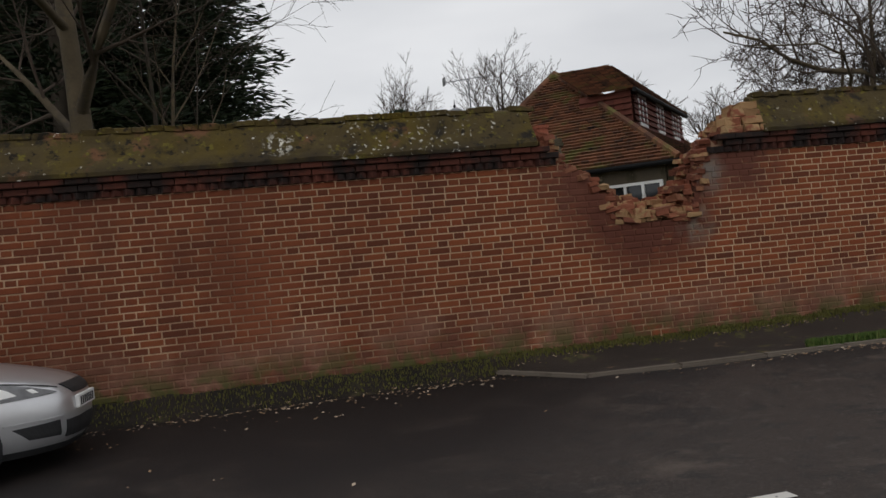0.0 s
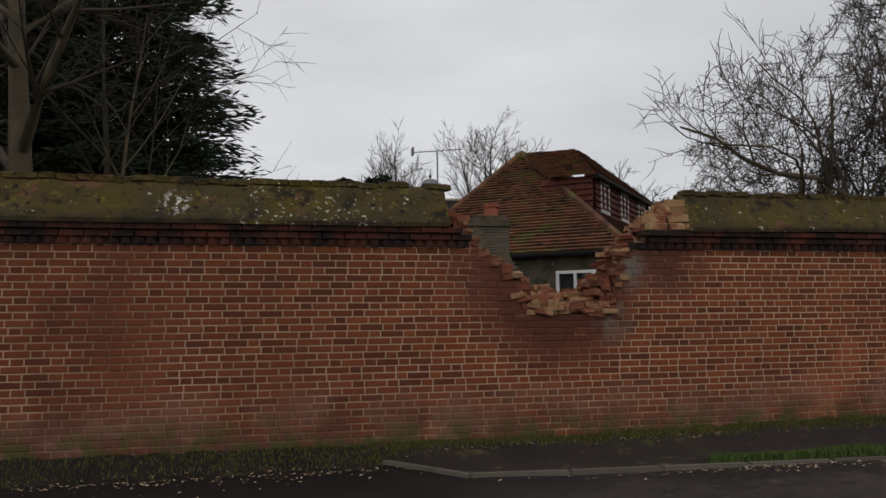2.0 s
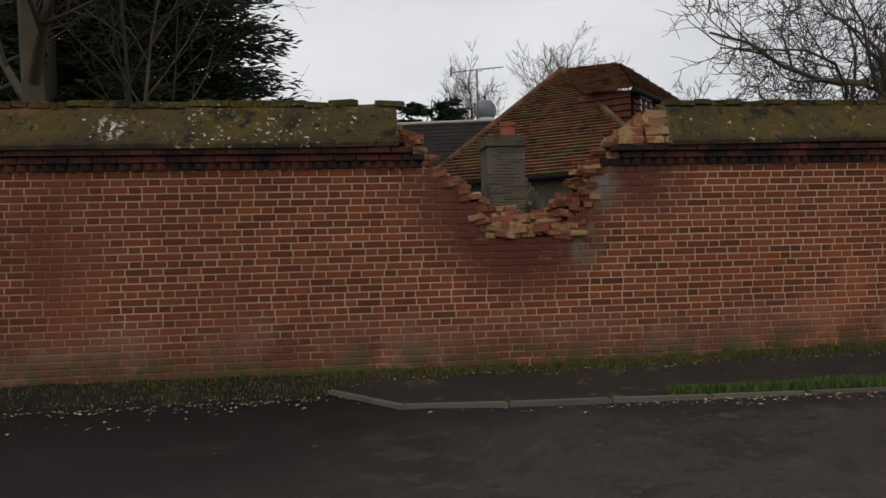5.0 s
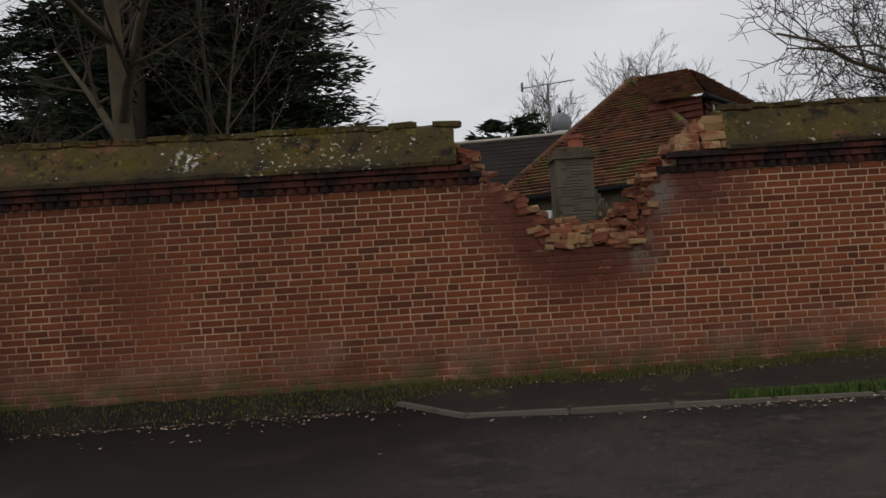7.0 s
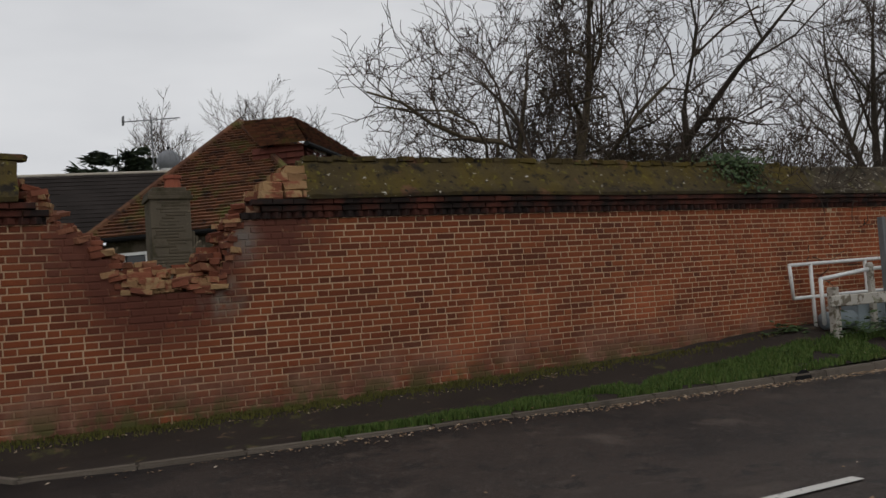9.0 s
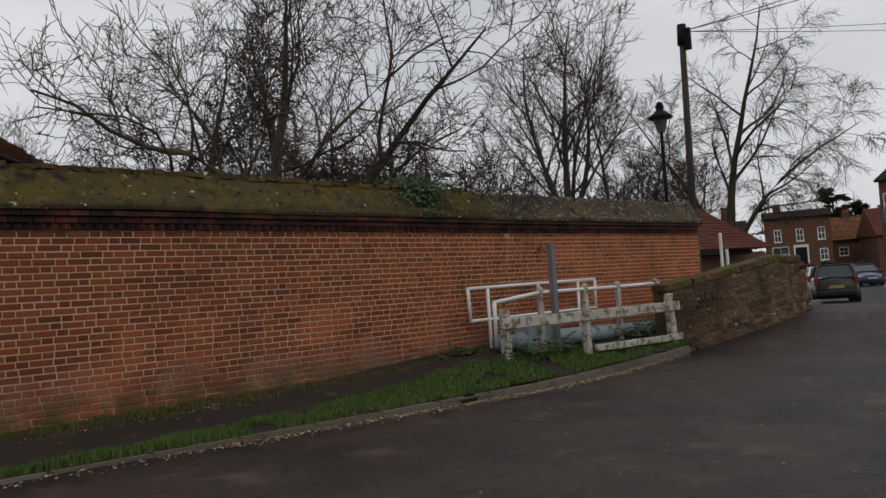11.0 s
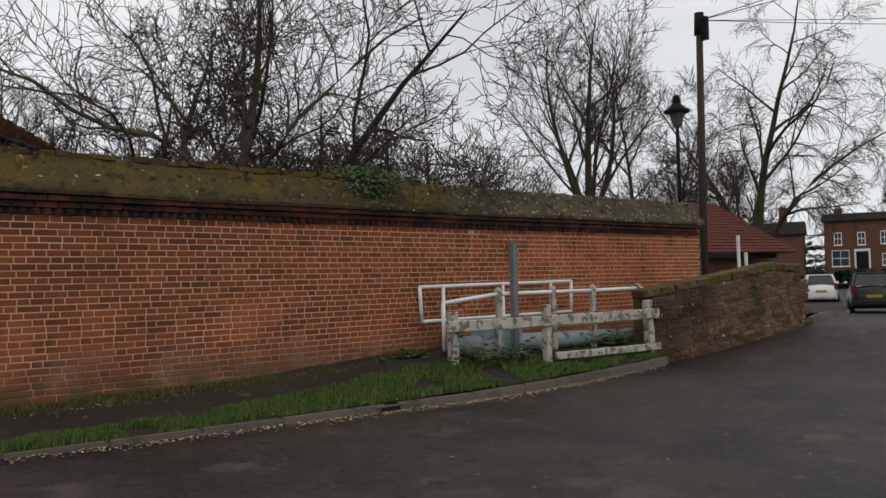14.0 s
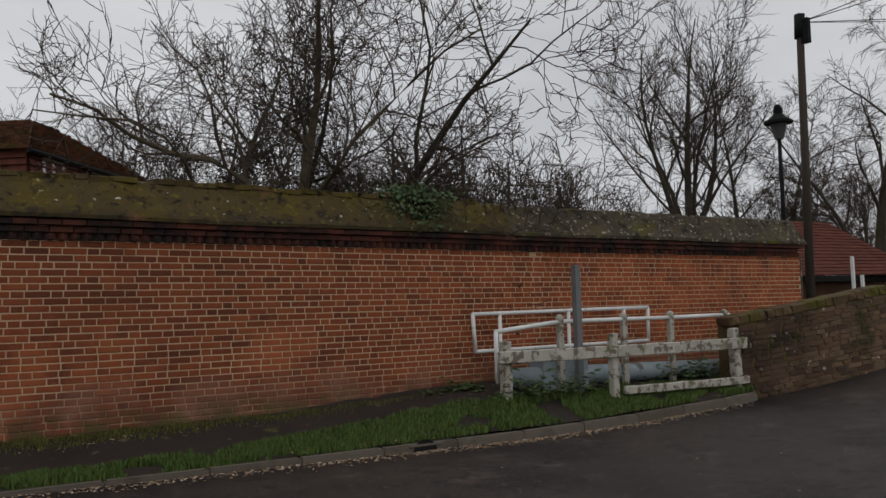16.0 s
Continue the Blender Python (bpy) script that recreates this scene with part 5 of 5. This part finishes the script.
flakes("weed_leaves", 190, lambda rg: (9.2 + rg.gauss(0, 0.5), -0.75 + rg.gauss(0, 0.14), 0.33 + abs(rg.gauss(0, 0.1))), 0.06, M_IVY, "broad green weeds round the fence posts", "weeds", 8)
flakes("weed_leaves", 160, lambda rg: (12.1 + rg.gauss(0, 0.3), -0.55 + rg.gauss(0, 0.14), 0.35 + abs(rg.gauss(0, 0.12))), 0.055, M_IVY, "green weeds beside the bridge end", "weeds", 9)
flakes("weed_leaves", 120, lambda rg: (8.4 + rg.gauss(0, 0.25), -0.05 + rg.gauss(0, 0.08), 0.36 + abs(rg.gauss(0, 0.07))), 0.05, M_IVY, "weeds at the foot of the wall", "weeds", 10)
ivy = thing("ivy", "dark green ivy clump hanging over the coping", "ivy")
rg_ = random.Random(12)
V, F = [], []
for _ in range(1500):
    x = 7.95 + rg_.gauss(0, 0.28)
    y = wall_y(8) + 0.15 + rg_.gauss(0, 0.14)
    z = 2.98 - max(0, (wall_y(8) + 0.15 - y)) * 1.4 + rg_.gauss(0, 0.07)
    d = Vector((rg_.uniform(-1, 1), rg_.uniform(-1, 0.4), rg_.uniform(-0.6, 1))).normalized() * rg_.uniform(0.03, 0.065)
    w = d.orthogonal().normalized() * d.length * 0.6
    p = Vector((x, y, z))
    b0 = len(V)
    V += [tuple(p), tuple(p + d * 0.5 + w), tuple(p + d), tuple(p + d * 0.5 - w)]
    F.append((b0, b0 + 1, b0 + 2, b0 + 3))
link("leaf_mass", V, F, M_IVY, ivy)
V, F = [], []
for k_ in range(7):
    p0 = Vector((7.6 + 0.12 * k_, wall_y(8) + 0.12, 2.95))
    tube(V, F, [p0, p0 + Vector((0.05, -0.1, -0.16)), p0 + Vector((0.02 + 0.03 * k_, -0.19, -0.34))], [0.012, 0.01, 0.005], 5)
link("stem_work", V, F, M_TWIG, ivy)


# ---- cars ----
NOSE = ((0.17, -0.10), (0.24, -0.03), (0.32, 0.0), (0.45, 0.015), (0.56, 0.005), (0.64, -0.03), (0.70, -0.09), (0.75, -0.19), (0.80, -0.36), (0.86, -0.62), (0.93, -0.95), (0.985, -1.2))
CAR_W = 0.84


def nose_x(y, z):
    """How far forward the bodywork stands at a height and a distance from the middle."""
    return lerp(z, NOSE) - 0.80 * (abs(y) / CAR_W) ** 3.2


def nose_panel(name, corners, material, parent, side, lift=0.006, label="", n=8):
    """A fitting that follows the curved front: corners of (distance from the middle, height), going round."""
    (ya, za), (yb, zb), (yc, zc), (yd, zd) = corners
    V, F = [], []
    for back in (0, 1):
        for i in range(n + 1):
            for k in range(n + 1):
                u, v = i / n, k / n
                y = (ya * (1 - u) + yb * u) * (1 - v) + (yd * (1 - u) + yc * u) * v
                z = (za * (1 - u) + zb * u) * (1 - v) + (zd * (1 - u) + zc * u) * v
                V.append((nose_x(y, z) + (lift if not back else -0.03), side * y, z))
    m, q = n + 1, (n + 1) ** 2
    for i in range(n):
        for k in range(n):
            f = (i * m + k, i * m + k + 1, (i + 1) * m + k + 1, (i + 1) * m + k)
            F += [f, tuple(q + w for w in reversed(f))]
    ring = [k for k in range(m)] + [i * m + n for i in range(1, m)] + [n * m + k for k in range(n - 1, -1, -1)] + [i * m for i in range(n - 1, 0, -1)]
    F += [(p, ring[(e + 1) % len(ring)], q + ring[(e + 1) % len(ring)], q + p) for e, p in enumerate(ring)]
    return link(name, V, F, material, parent, label, smooth=False)


def car(label, paint, at, turn, group=""):
    root = thing("car", label, "car", at, turn, group)
    V, F = [], []
    half_n = 15
    for x in (0.008, -0.01, -0.03, -0.06, -0.10, -0.15, -0.22, -0.30, -0.40, -0.52, -0.66, -0.82, -1.0, -1.18):
        zs = [0.17 + 0.001 * k for k in range(816)]
        inside = [z for z in zs if lerp(z, NOSE) >= x]
        lo, hi = inside[0], inside[-1]
        half = []
        for k in range(half_n):
            z = lo + (hi - lo) * k / (half_n - 1)
            y = CAR_W * max(0.0, (lerp(z, NOSE) - x) / 0.80) ** (1 / 3.2)
            half.append((min(y, CAR_W * (1.0 - 0.10 * max(0, (z - 0.55)) / 0.4 - 0.05 * max(0, 0.35 - z) / 0.18)), z))
        half[0], half[-1] = (half[0][0] * 0.98, lo), (0.0, hi + 0.004)
        V += [(x, -y, z) for y, z in half] + [(x, y, z) for y, z in reversed(half[:-1])]
    for x, lo, hi, hw in ((-2.0, 0.17, 1.0, 0.845), (-2.8, 0.17, 1.01, 0.84), (-3.4, 0.18, 1.01, 0.82), (-3.75, 0.2, 0.98, 0.77), (-3.9, 0.24, 0.88, 0.70), (-3.96, 0.32, 0.6, 0.6)):
        half = [(hw * min(1.0, (1.0 - 0.10 * max(0, (z - 0.55)) / 0.4 - 0.05 * max(0, 0.35 - z) / 0.18)) * (1 if k < 13 else (0.8 if k == 13 else 0.0)), z) for k, z in ((k, lo + (hi - lo) * k / (half_n - 1)) for k in range(half_n))]
        V += [(x, -y, z) for y, z in half] + [(x, y, z) for y, z in reversed(half[:-1])]
    n_ = 2 * half_n - 1
    rings = len(V) // n_
    for i in range(rings - 1):
        for j in range(n_):
            F.append((i * n_ + j, (i + 1) * n_ + j, (i + 1) * n_ + (j + 1) % n_, i * n_ + (j + 1) % n_))
    F += [tuple(range(n_)), tuple((rings - 1) * n_ + j for j in reversed(range(n_)))]
    body = link("body", V, F, paint, root, smooth=True)
    # glasshouse and roof
    base = ((-1.05, 0.70, 0.99), (-3.72, 0.68, 1.0))
    top = ((-1.85, 0.56, 1.43), (-3.35, 0.54, 1.44))
    V = [(x, s * w, z) for x, w, z in base for s in (-1, 1)] + [(x, s * w, z) for x, w, z in top for s in (-1, 1)]
    link("glass", V, [(0, 1, 5, 4), (1, 3, 7, 5), (3, 2, 6, 7), (2, 0, 4, 6), (4, 5, 7, 6)], M_GLASSD, root, "dark car windows")
    bm = boxes((-3.38, -1.8, -0.57, 0.57, 1.42, 1.48), bevel=0.03)
    roof_ = part("roof", bm, paint, root, smooth=True)
    for s in (-1, 1):
        part("pillar", rod(bmesh.new(), (-1.02, s * 0.71, 0.98), (-1.84, s * 0.57, 1.44), 0.035, sides=6), paint, root)
        part("pillar", rod(bmesh.new(), (-2.5, s * 0.705, 1.0), (-2.55, s * 0.565, 1.44), 0.035, sides=6), paint, root)
        part("pillar", rod(bmesh.new(), (-3.74, s * 0.69, 0.99), (-3.36, s * 0.55, 1.45), 0.05, sides=6), paint, root)
        hl = nose_panel("headlight", ((0.40, 0.635), (0.70, 0.615), (0.775, 0.76), (0.60, 0.745)), M_LAMPHOUSE, root, s, 0.008, "clear swept headlamp with dark housing", 12)
        nose_panel("reflector", ((0.62, 0.655), (0.69, 0.645), (0.715, 0.735), (0.64, 0.73)), M_WHITE, hl, s, 0.012, "bright lamp reflector", 5)
        nose_panel("indicator", ((0.52, 0.655), (0.55, 0.655), (0.56, 0.69), (0.53, 0.69)), M_WHITE, hl, s, 0.012, n=3)
        nose_panel("fog_recess", ((0.42, 0.29), (0.60, 0.30), (0.67, 0.40), (0.44, 0.415)), M_PLASTIC, root, s, 0.005, "black fog lamp recess")
        nose_panel("bumper_crease", ((0.42, 0.43), (0.70, 0.425), (0.70, 0.44), (0.42, 0.445)), paint, root, s, 0.012)
        nose_panel("bonnet_gap", ((0.36, 0.665), (0.60, 0.755), (0.60, 0.762), (0.36, 0.672)), M_PLASTIC, root, s, 0.006)
        bm = boxes((-3.93, -3.72, s * 0.68 - 0.08, s * 0.68 + 0.08, 0.72, 1.02), bevel=0.03)
        part("tail_light", bm, M_RED, root, "red tail light")
        part("mirror", ball(bmesh.new(), (-1.35, s * 0.95, 1.02), 0.1, 0.7, 1, 0.8), paint, root, smooth=True)
        for x in (-0.78, -3.2):
            bm = bmesh.new()
            rod(bm, (x, s * 0.66, 0.3), (x, s * 0.835, 0.3), 0.335, sides=24)
            part("wheel_arch", bm, M_PLASTIC, root, "dark wheel arch")
            bm = rod(bmesh.new(), (x, s * 0.64, 0.3), (x, s * 0.845, 0.3), 0.3, sides=28)
            bmesh.ops.bevel(bm, geom=[e for e in bm.edges if abs(e.verts[0].co.y - e.verts[1].co.y) < 1e-4], offset=0.025, segments=2, affect="EDGES")
            wh = part("wheel", bm, M_TYRE, root, "black tyre")
            bm = rod(bmesh.new(), (x, s * 0.83, 0.3), (x, s * 0.852, 0.3), 0.19, sides=20)
            for a in range(5):
                t = a * 1.2566
                rod(bm, (x, s * 0.855, 0.3), (x + 0.18 * math.cos(t), s * 0.855, 0.3 + 0.18 * math.sin(t)), 0.025, sides=6)
            part("rim", bm, M_RIM, wh, "dull alloy rim")
    for s in (-1, 1):
        nose_panel("grille", ((0.0, 0.595), (0.24, 0.60), (0.30, 0.685), (0.0, 0.695)), M_PLASTIC, root, s, 0.006, "black upper grille half")
        nose_panel("intake", ((0.0, 0.26), (0.37, 0.265), (0.38, 0.40), (0.0, 0.41)), M_PLASTIC, root, s, 0.006, "black lower intake half")
        nose_panel("splitter", ((0.0, 0.172), (0.72, 0.172), (0.72, 0.225), (0.0, 0.225)), M_PLASTIC, root, s, 0.012)
    fp = part("number_plate", boxes((-0.01, 0.022, -0.25, 0.25, 0.47, 0.575), bevel=0.004), M_WHITE, root, "white number plate")
    for k in range(7):
        part("plate_mark", boxes((0.022, 0.0245, -0.21 + 0.062 * k, -0.17 + 0.062 * k, 0.485, 0.555)), M_PLASTIC, fp)
    rp = part("number_plate", boxes((-3.99, -3.955, -0.26, 0.26, 0.58, 0.69), bevel=0.006), M_YELLOW, root, "yellow number plate")
    part("rear_bumper", boxes((-4.0, -3.8, -0.66, 0.66, 0.3, 0.5), bevel=0.04), paint, root)
    return root


car("silver hatchback parked close to the wall, facing along the road", M_SILVER, (-6.35, -1.26, -0.09), -4)
black = car("black hatchback parked facing away by the kerb", M_BLACKCAR, (35.7, 5.5, road_z(34)), 26, "parked cars")
for lab, pt, ax, ay, tn in (("white hatchback parked behind the low fence", M_WHITECAR, 46.5, 13.0, 30), ("silver car parked ahead of the black one", M_SILVER, 46.5, 10.4, 27), ("grey-green car parked across the street end", M_GREENCAR, 58, 14.6, 150),
                            ("dark car parked further along the street", M_BLACKCAR, 67, 17.2, 160), ("blue car parked outside the inn", M_BLUECAR, 58, 11.6, 215), ("silver van-like car parked by the inn", M_SILVER, 46.5, 4.6, 205)):
    car(lab, pt, (ax, ay, road_z(ax)), tn, "parked cars")


# ---- the village street ----
def front(name, label, at, turn, w, d, h, roof, wallmat, roofmat, windows=(), doors=(), chimneys=(), dormers=()):
    """A building whose front looks along local -y."""
    root = thing(name, label, "house", at, turn)
    part("wall", boxes((-w / 2, w / 2, 0, d, -0.2, h)), wallmat, root)
    V = [(-w / 2 - 0.25, -0.3, h), (w / 2 + 0.25, -0.3, h), (w / 2 + 0.25, d + 0.3, h), (-w / 2 - 0.25, d + 0.3, h), (-w / 2 - 0.25, d / 2, h + roof), (w / 2 + 0.25, d / 2, h + roof)]
    part_r = link("roof", V, [(0, 1, 5, 4), (2, 3, 4, 5), (1, 2, 5), (3, 0, 4), (3, 2, 1, 0)], roofmat, root)
    tiled("roof_tiles", (V[0], V[1], V[5], V[4]), roofmat, part_r, 0.3, 0.4, 0.03, seed=int(w * 10))
    part("eave_board", boxes((-w / 2 - 0.2, w / 2 + 0.2, -0.28, -0.2, h - 0.16, h + 0.02)), M_IRON, root)
    for wx, z0, ww, wh in windows:
        fr = part("window", ring(bmesh.new(), wx, wx + ww, -0.06, 0.03, z0, z0 + wh, 0.085), M_WHITE, root, "white sash window")
        part("mullion", boxes((wx + ww / 2 - 0.025, wx + ww / 2 + 0.025, -0.05, 0.03, z0 + 0.085, z0 + wh - 0.085)), M_WHITE, fr)
        part("meeting_rail", boxes((wx + 0.085, wx + ww - 0.085, -0.053, 0.03, z0 + wh / 2 - 0.035, z0 + wh / 2 + 0.035)), M_WHITE, fr)
        part("sill", boxes((wx - 0.06, wx + ww + 0.06, -0.1, 0.0, z0 - 0.08, z0)), M_WHITE, fr)
        part("pane", boxes((wx + 0.07, wx + ww - 0.07, -0.03, -0.02, z0 + 0.07, z0 + wh - 0.07)), M_GLASSD, fr)
    for wx, z0, ww, wh in doors:
        part("door", boxes((wx, wx + ww, -0.08, 0.02, z0, z0 + wh), bevel=0.02), M_WHITE, root, "white door surround")
        part("door_panel", boxes((wx + 0.2, wx + ww - 0.2, -0.1, -0.07, z0, z0 + wh - 0.3)), M_IRON, root, "dark panelled door")
    for cx, cy, cz in chimneys:
        ch = part("chimney", boxes((cx - 0.45, cx + 0.45, cy - 0.3, cy + 0.3, h, cz), (cx - 0.52, cx + 0.52, cy - 0.37, cy + 0.37, cz - 0.2, cz - 0.05)), M_HBRICK, root, "brick chimney")
        for k in (-0.25, 0.0, 0.25):
            part("pot", rod(bmesh.new(), (cx + k, cy, cz), (cx + k, cy, cz + 0.35), 0.1, 0.08, 10), M_BRICKRED, ch)
    for dx_ in dormers:
        dm = part("dormer", boxes((dx_ - 0.55, dx_ + 0.55, 0.2, 1.8, h + 0.2, h + 1.35)), M_IRON, root, "dark slate-hung dormer")
        part("window", boxes((dx_ - 0.4, dx_ + 0.4, 0.14, 0.22, h + 0.4, h + 1.2)), M_WHITE, dm)
        link("dormer_roof", [(dx_ - 0.7, 0.05, h + 1.3), (dx_ + 0.7, 0.05, h + 1.3), (dx_, 0.05, h + 1.85), (dx_ - 0.7, 2.2, h + 1.3), (dx_ + 0.7, 2.2, h + 1.3), (dx_, 2.2, h + 1.85)], [(0, 1, 2), (1, 4, 5, 2), (3, 0, 2, 5)], M_SLATE, dm)
    return root


front("terraced_house", "brown brick georgian house with white sash windows", (103.0, 35.6, 0), -66, 7.5, 6, 7.6, 1.0, M_HBRICK, M_SLATE,
      ((-2.7, 4.7, 0.85, 1.5), (-0.2, 4.65, 0.85, 1.5), (2.2, 4.7, 0.85, 1.5), (-3.0, 2.2, 1.9, 1.9), (2.3, 2.2, 0.9, 1.4)), ((-0.6, 1.9, 1.7, 2.3),), ((-2.2, 3, 9.2),))
front("terraced_house", "dark ivy-shaded brick house beside the street", (98.0, 43.0, 0), -66, 5.5, 6, 6.2, 1.6, M_HBRICK, M_SLATE, (), (), ((0.5, 3, 9.6),))
front("cottage", "low red-tiled cottage further down the street", (112, 32.0, 0), -66, 7.0, 5, 4.6, 3.0, M_HBRICK, M_TILE, ((-2.2, 2.6, 1.1, 1.1), (1.0, 2.6, 1.1, 1.1)), (), ((-1.0, 2.5, 8.2),))
front("cottage", "red-roofed cottage with a steep gable", (108, 25.5, 0), -50, 5.5, 6, 4.6, 3.4, M_HBRICK, M_TILERED, ((-1.6, 2.4, 1.0, 1.2), (0.8, 2.4, 1.0, 1.2)))
inn = front("inn", "tall brick inn with dormers and a hanging sign", (76.6, 9.6, 0), -110, 18, 8, 8.6, 2.6, M_HBRICK, M_SLATE,
            tuple((-8.6 + 1.75 * k, 5.4, 0.95, 2.0) for k in range(10)) + tuple((-8.6 + 2.2 * k, 1.6, 1.2, 2.0) for k in range(8)), (), ((-6.6, 3, 13.0), (2.0, 3, 13.2)), (-7.2, -4.4, -1.6))
sign = thing("hanging_sign", "blue hanging inn sign on a bracket", "sign", (76.5, 16.6, 1.2))
part("bracket", rod(bmesh.new(), (1.6, -0.6, 4.75), (-0.3, 0.1, 4.75), 0.03), M_IRON, sign)
part("board", boxes((-0.5, 0.5, -0.04, 0.04, 3.5, 4.65), bevel=0.03), M_BLUESIGN, sign)
aboard = thing("sandwich_board", "white sandwich board standing by the inn", "sign", (48.5, 5.3, road_z(48.5)))
for s in (-1, 1):
    bm = boxes((-0.35, 0.35, -0.02, 0.02, 0, 1.05), bevel=0.01)
    bmesh.ops.transform(bm, matrix=pose(0, s * 0.2, 0, s * 11, 0, 0), verts=bm.verts)
    part("panel", bm, M_WHITE, aboard)
    aboard.matrix_basis = pose(60.5, 10.2, road_z(60.5), 0, 0, 70)
shed = thing("outhouse", "low brick outhouse with red tiled hipped roof", "building", (0, 0, 0))
R0, R1, R2, R3 = (22.0, 3.2, 2.05), (24.6, 2.6, 2.05), (24.0, 5.2, 3.65), (22.6, 5.4, 3.75)
sheet("roof_deck", [(20.6, 3.6, 2.05), R1, (24.2, 5.0, 3.6), (20.9, 5.8, 3.7)], M_TILERED, shed)
tiled("roof_tiles", ((20.6, 3.6, 2.06), (24.6, 2.6, 2.06), (24.2, 5.0, 3.61), (20.9, 5.8, 3.71)), M_TILERED, shed, 0.16, 0.22, 0.02, seed=9)
sheet("roof_deck", [R1, (27.2, 6.0, 2.05), (24.2, 5.0, 3.6)], M_TILE, shed)
part("wall", boxes((20.9, 24.3, 3.7, 7.0, -0.2, 2.05), (24.3, 27.0, 4.0, 7.0, -0.2, 2.0)), M_HBRICK, shed)
part("eave_board", boxes((20.6, 24.5, 3.2, 3.6, 1.9, 2.04)), M_IRON, shed)
for px, py, h in ((21.6, 2.7, 2.1), (22.3, 2.9, 1.7)):
    wp = thing("white_post", "slim white-painted marker post", "post", (px, py, road_z(px)), group="marker posts")
    part("shaft", boxes((-0.035, 0.035, -0.035, 0.035, -0.1, h), bevel=0.01), M_WHITE, wp)
low = thing("low_fence", "low white picket fence along the footway", "fence")
for k in range(18):
    x = 28 + 1.1 * k
    y = edge_l(x) + 2.3
    part("post", boxes((x - 0.06, x + 0.06, y - 0.05, y + 0.05, road_z(x), road_z(x) + 0.75), bevel=0.01), M_WHITE, low)
for k in range(17):
    x0_, x1_ = 28 + 1.1 * k, 29.1 + 1.1 * k
    for dz in (0.35, 0.65):
        part("rail", rod(bmesh.new(), (x0_, edge_l(x0_) + 2.3, road_z(x0_) + dz), (x1_, edge_l(x1_) + 2.3, road_z(x1_) + dz), 0.035, sides=6), M_WHITE, low)
for k, (px, py, h, r_) in enumerate(((86, 31, 1.7, 2.4), (89, 28.5, 1.7, 2.4), (92, 26, 1.6, 2.4), (122, 44, 9, 5), (116, 50, 9, 5), (104, 52, 8, 5))):
    evergreen("dark clipped evergreen hedge in the village", (px, py, 0), h, r_, 300 + k, 2600, 0.0, 0.3, name="shrub", size=0.6, category="shrub")
for k, (px, py, h) in enumerate(((76, 38, 9.5), (84, 42, 10), (112, 44, 11), (124, 40, 11), (54, 21.5, 8.5), (68, 29.5, 9.5), (50, 23.5, 8.5), (44, 20, 8.0), (61, 25, 8.5))):
    bare_tree("bare street tree behind the village roofs", (px, py, 0), (((0, 0, 1), h, 0.25),), ((11, 0.25, 1.0, 0.5, 45, 6), (10, 0.2, 1.0, 0.5, 42, 4), (8, 0.15, 1, 0.5, 40, 3)), 400 + k, wander=0.2, group="far trees", twig_r=0.015)

# ---- bricks of the garden wall, in flemish bond ----
rng = random.Random(17)
near, rest = [], []
for r in range(ROWS_N):
    z = Z0 + (r + 0.5) * COURSE
    g = gap(z)
    x = -15.9 + (0.18 if r % 2 else 0.0) + rng.uniform(-0.02, 0.02)
    k = 0
    while x < X_END - 0.06:
        ln = (0.238 if k % 2 == 0 else 0.122) + rng.uniform(-0.006, 0.006)
        xb = min(x + ln, X_END - 0.004)
        jt = 0.014
        mid = (x + xb) / 2
        k += 1
        if xb - x > 0.05 and not (g and xb > g[0] - 0.01 and x < g[1] + 0.01):
            w = wall_y(mid)
            tilt = math.atan2(wall_y(mid + 0.1) - wall_y(mid - 0.1), 0.2)
            it = (mid, w - 0.001 + rng.uniform(-0.003, 0.0025), z + rng.uniform(-0.0015, 0.0015), xb - x - jt, 0.08, COURSE - 0.013, tilt)
            if -1.75 < mid < 1.5 and z > 1.38:
                near.append(it)
            else:
                rest.append(it)
        x = xb
lay("brickwork", rest, M_BRICK, wall, "weathered red and plum bricks", "stuff")
b_me = {}
for it in near:
    x, y, z, dx, dy, dz, turn = it
    key = round(dx / 0.01)
    if key not in b_me:
        v, f = unit_box(key * 0.01, dy, dz)
        b_me[key] = bpy.data.meshes.new("brick")
        b_me[key].from_pydata(v, [], f)
        b_me[key].materials.append(M_BRICK1)
    ob = new("brick", b_me[key])
    ob.parent = wall
    ob.matrix_basis = pose(x, y, z, rng.uniform(-0.6, 0.6), rng.uniform(-0.5, 0.5), math.degrees(turn))
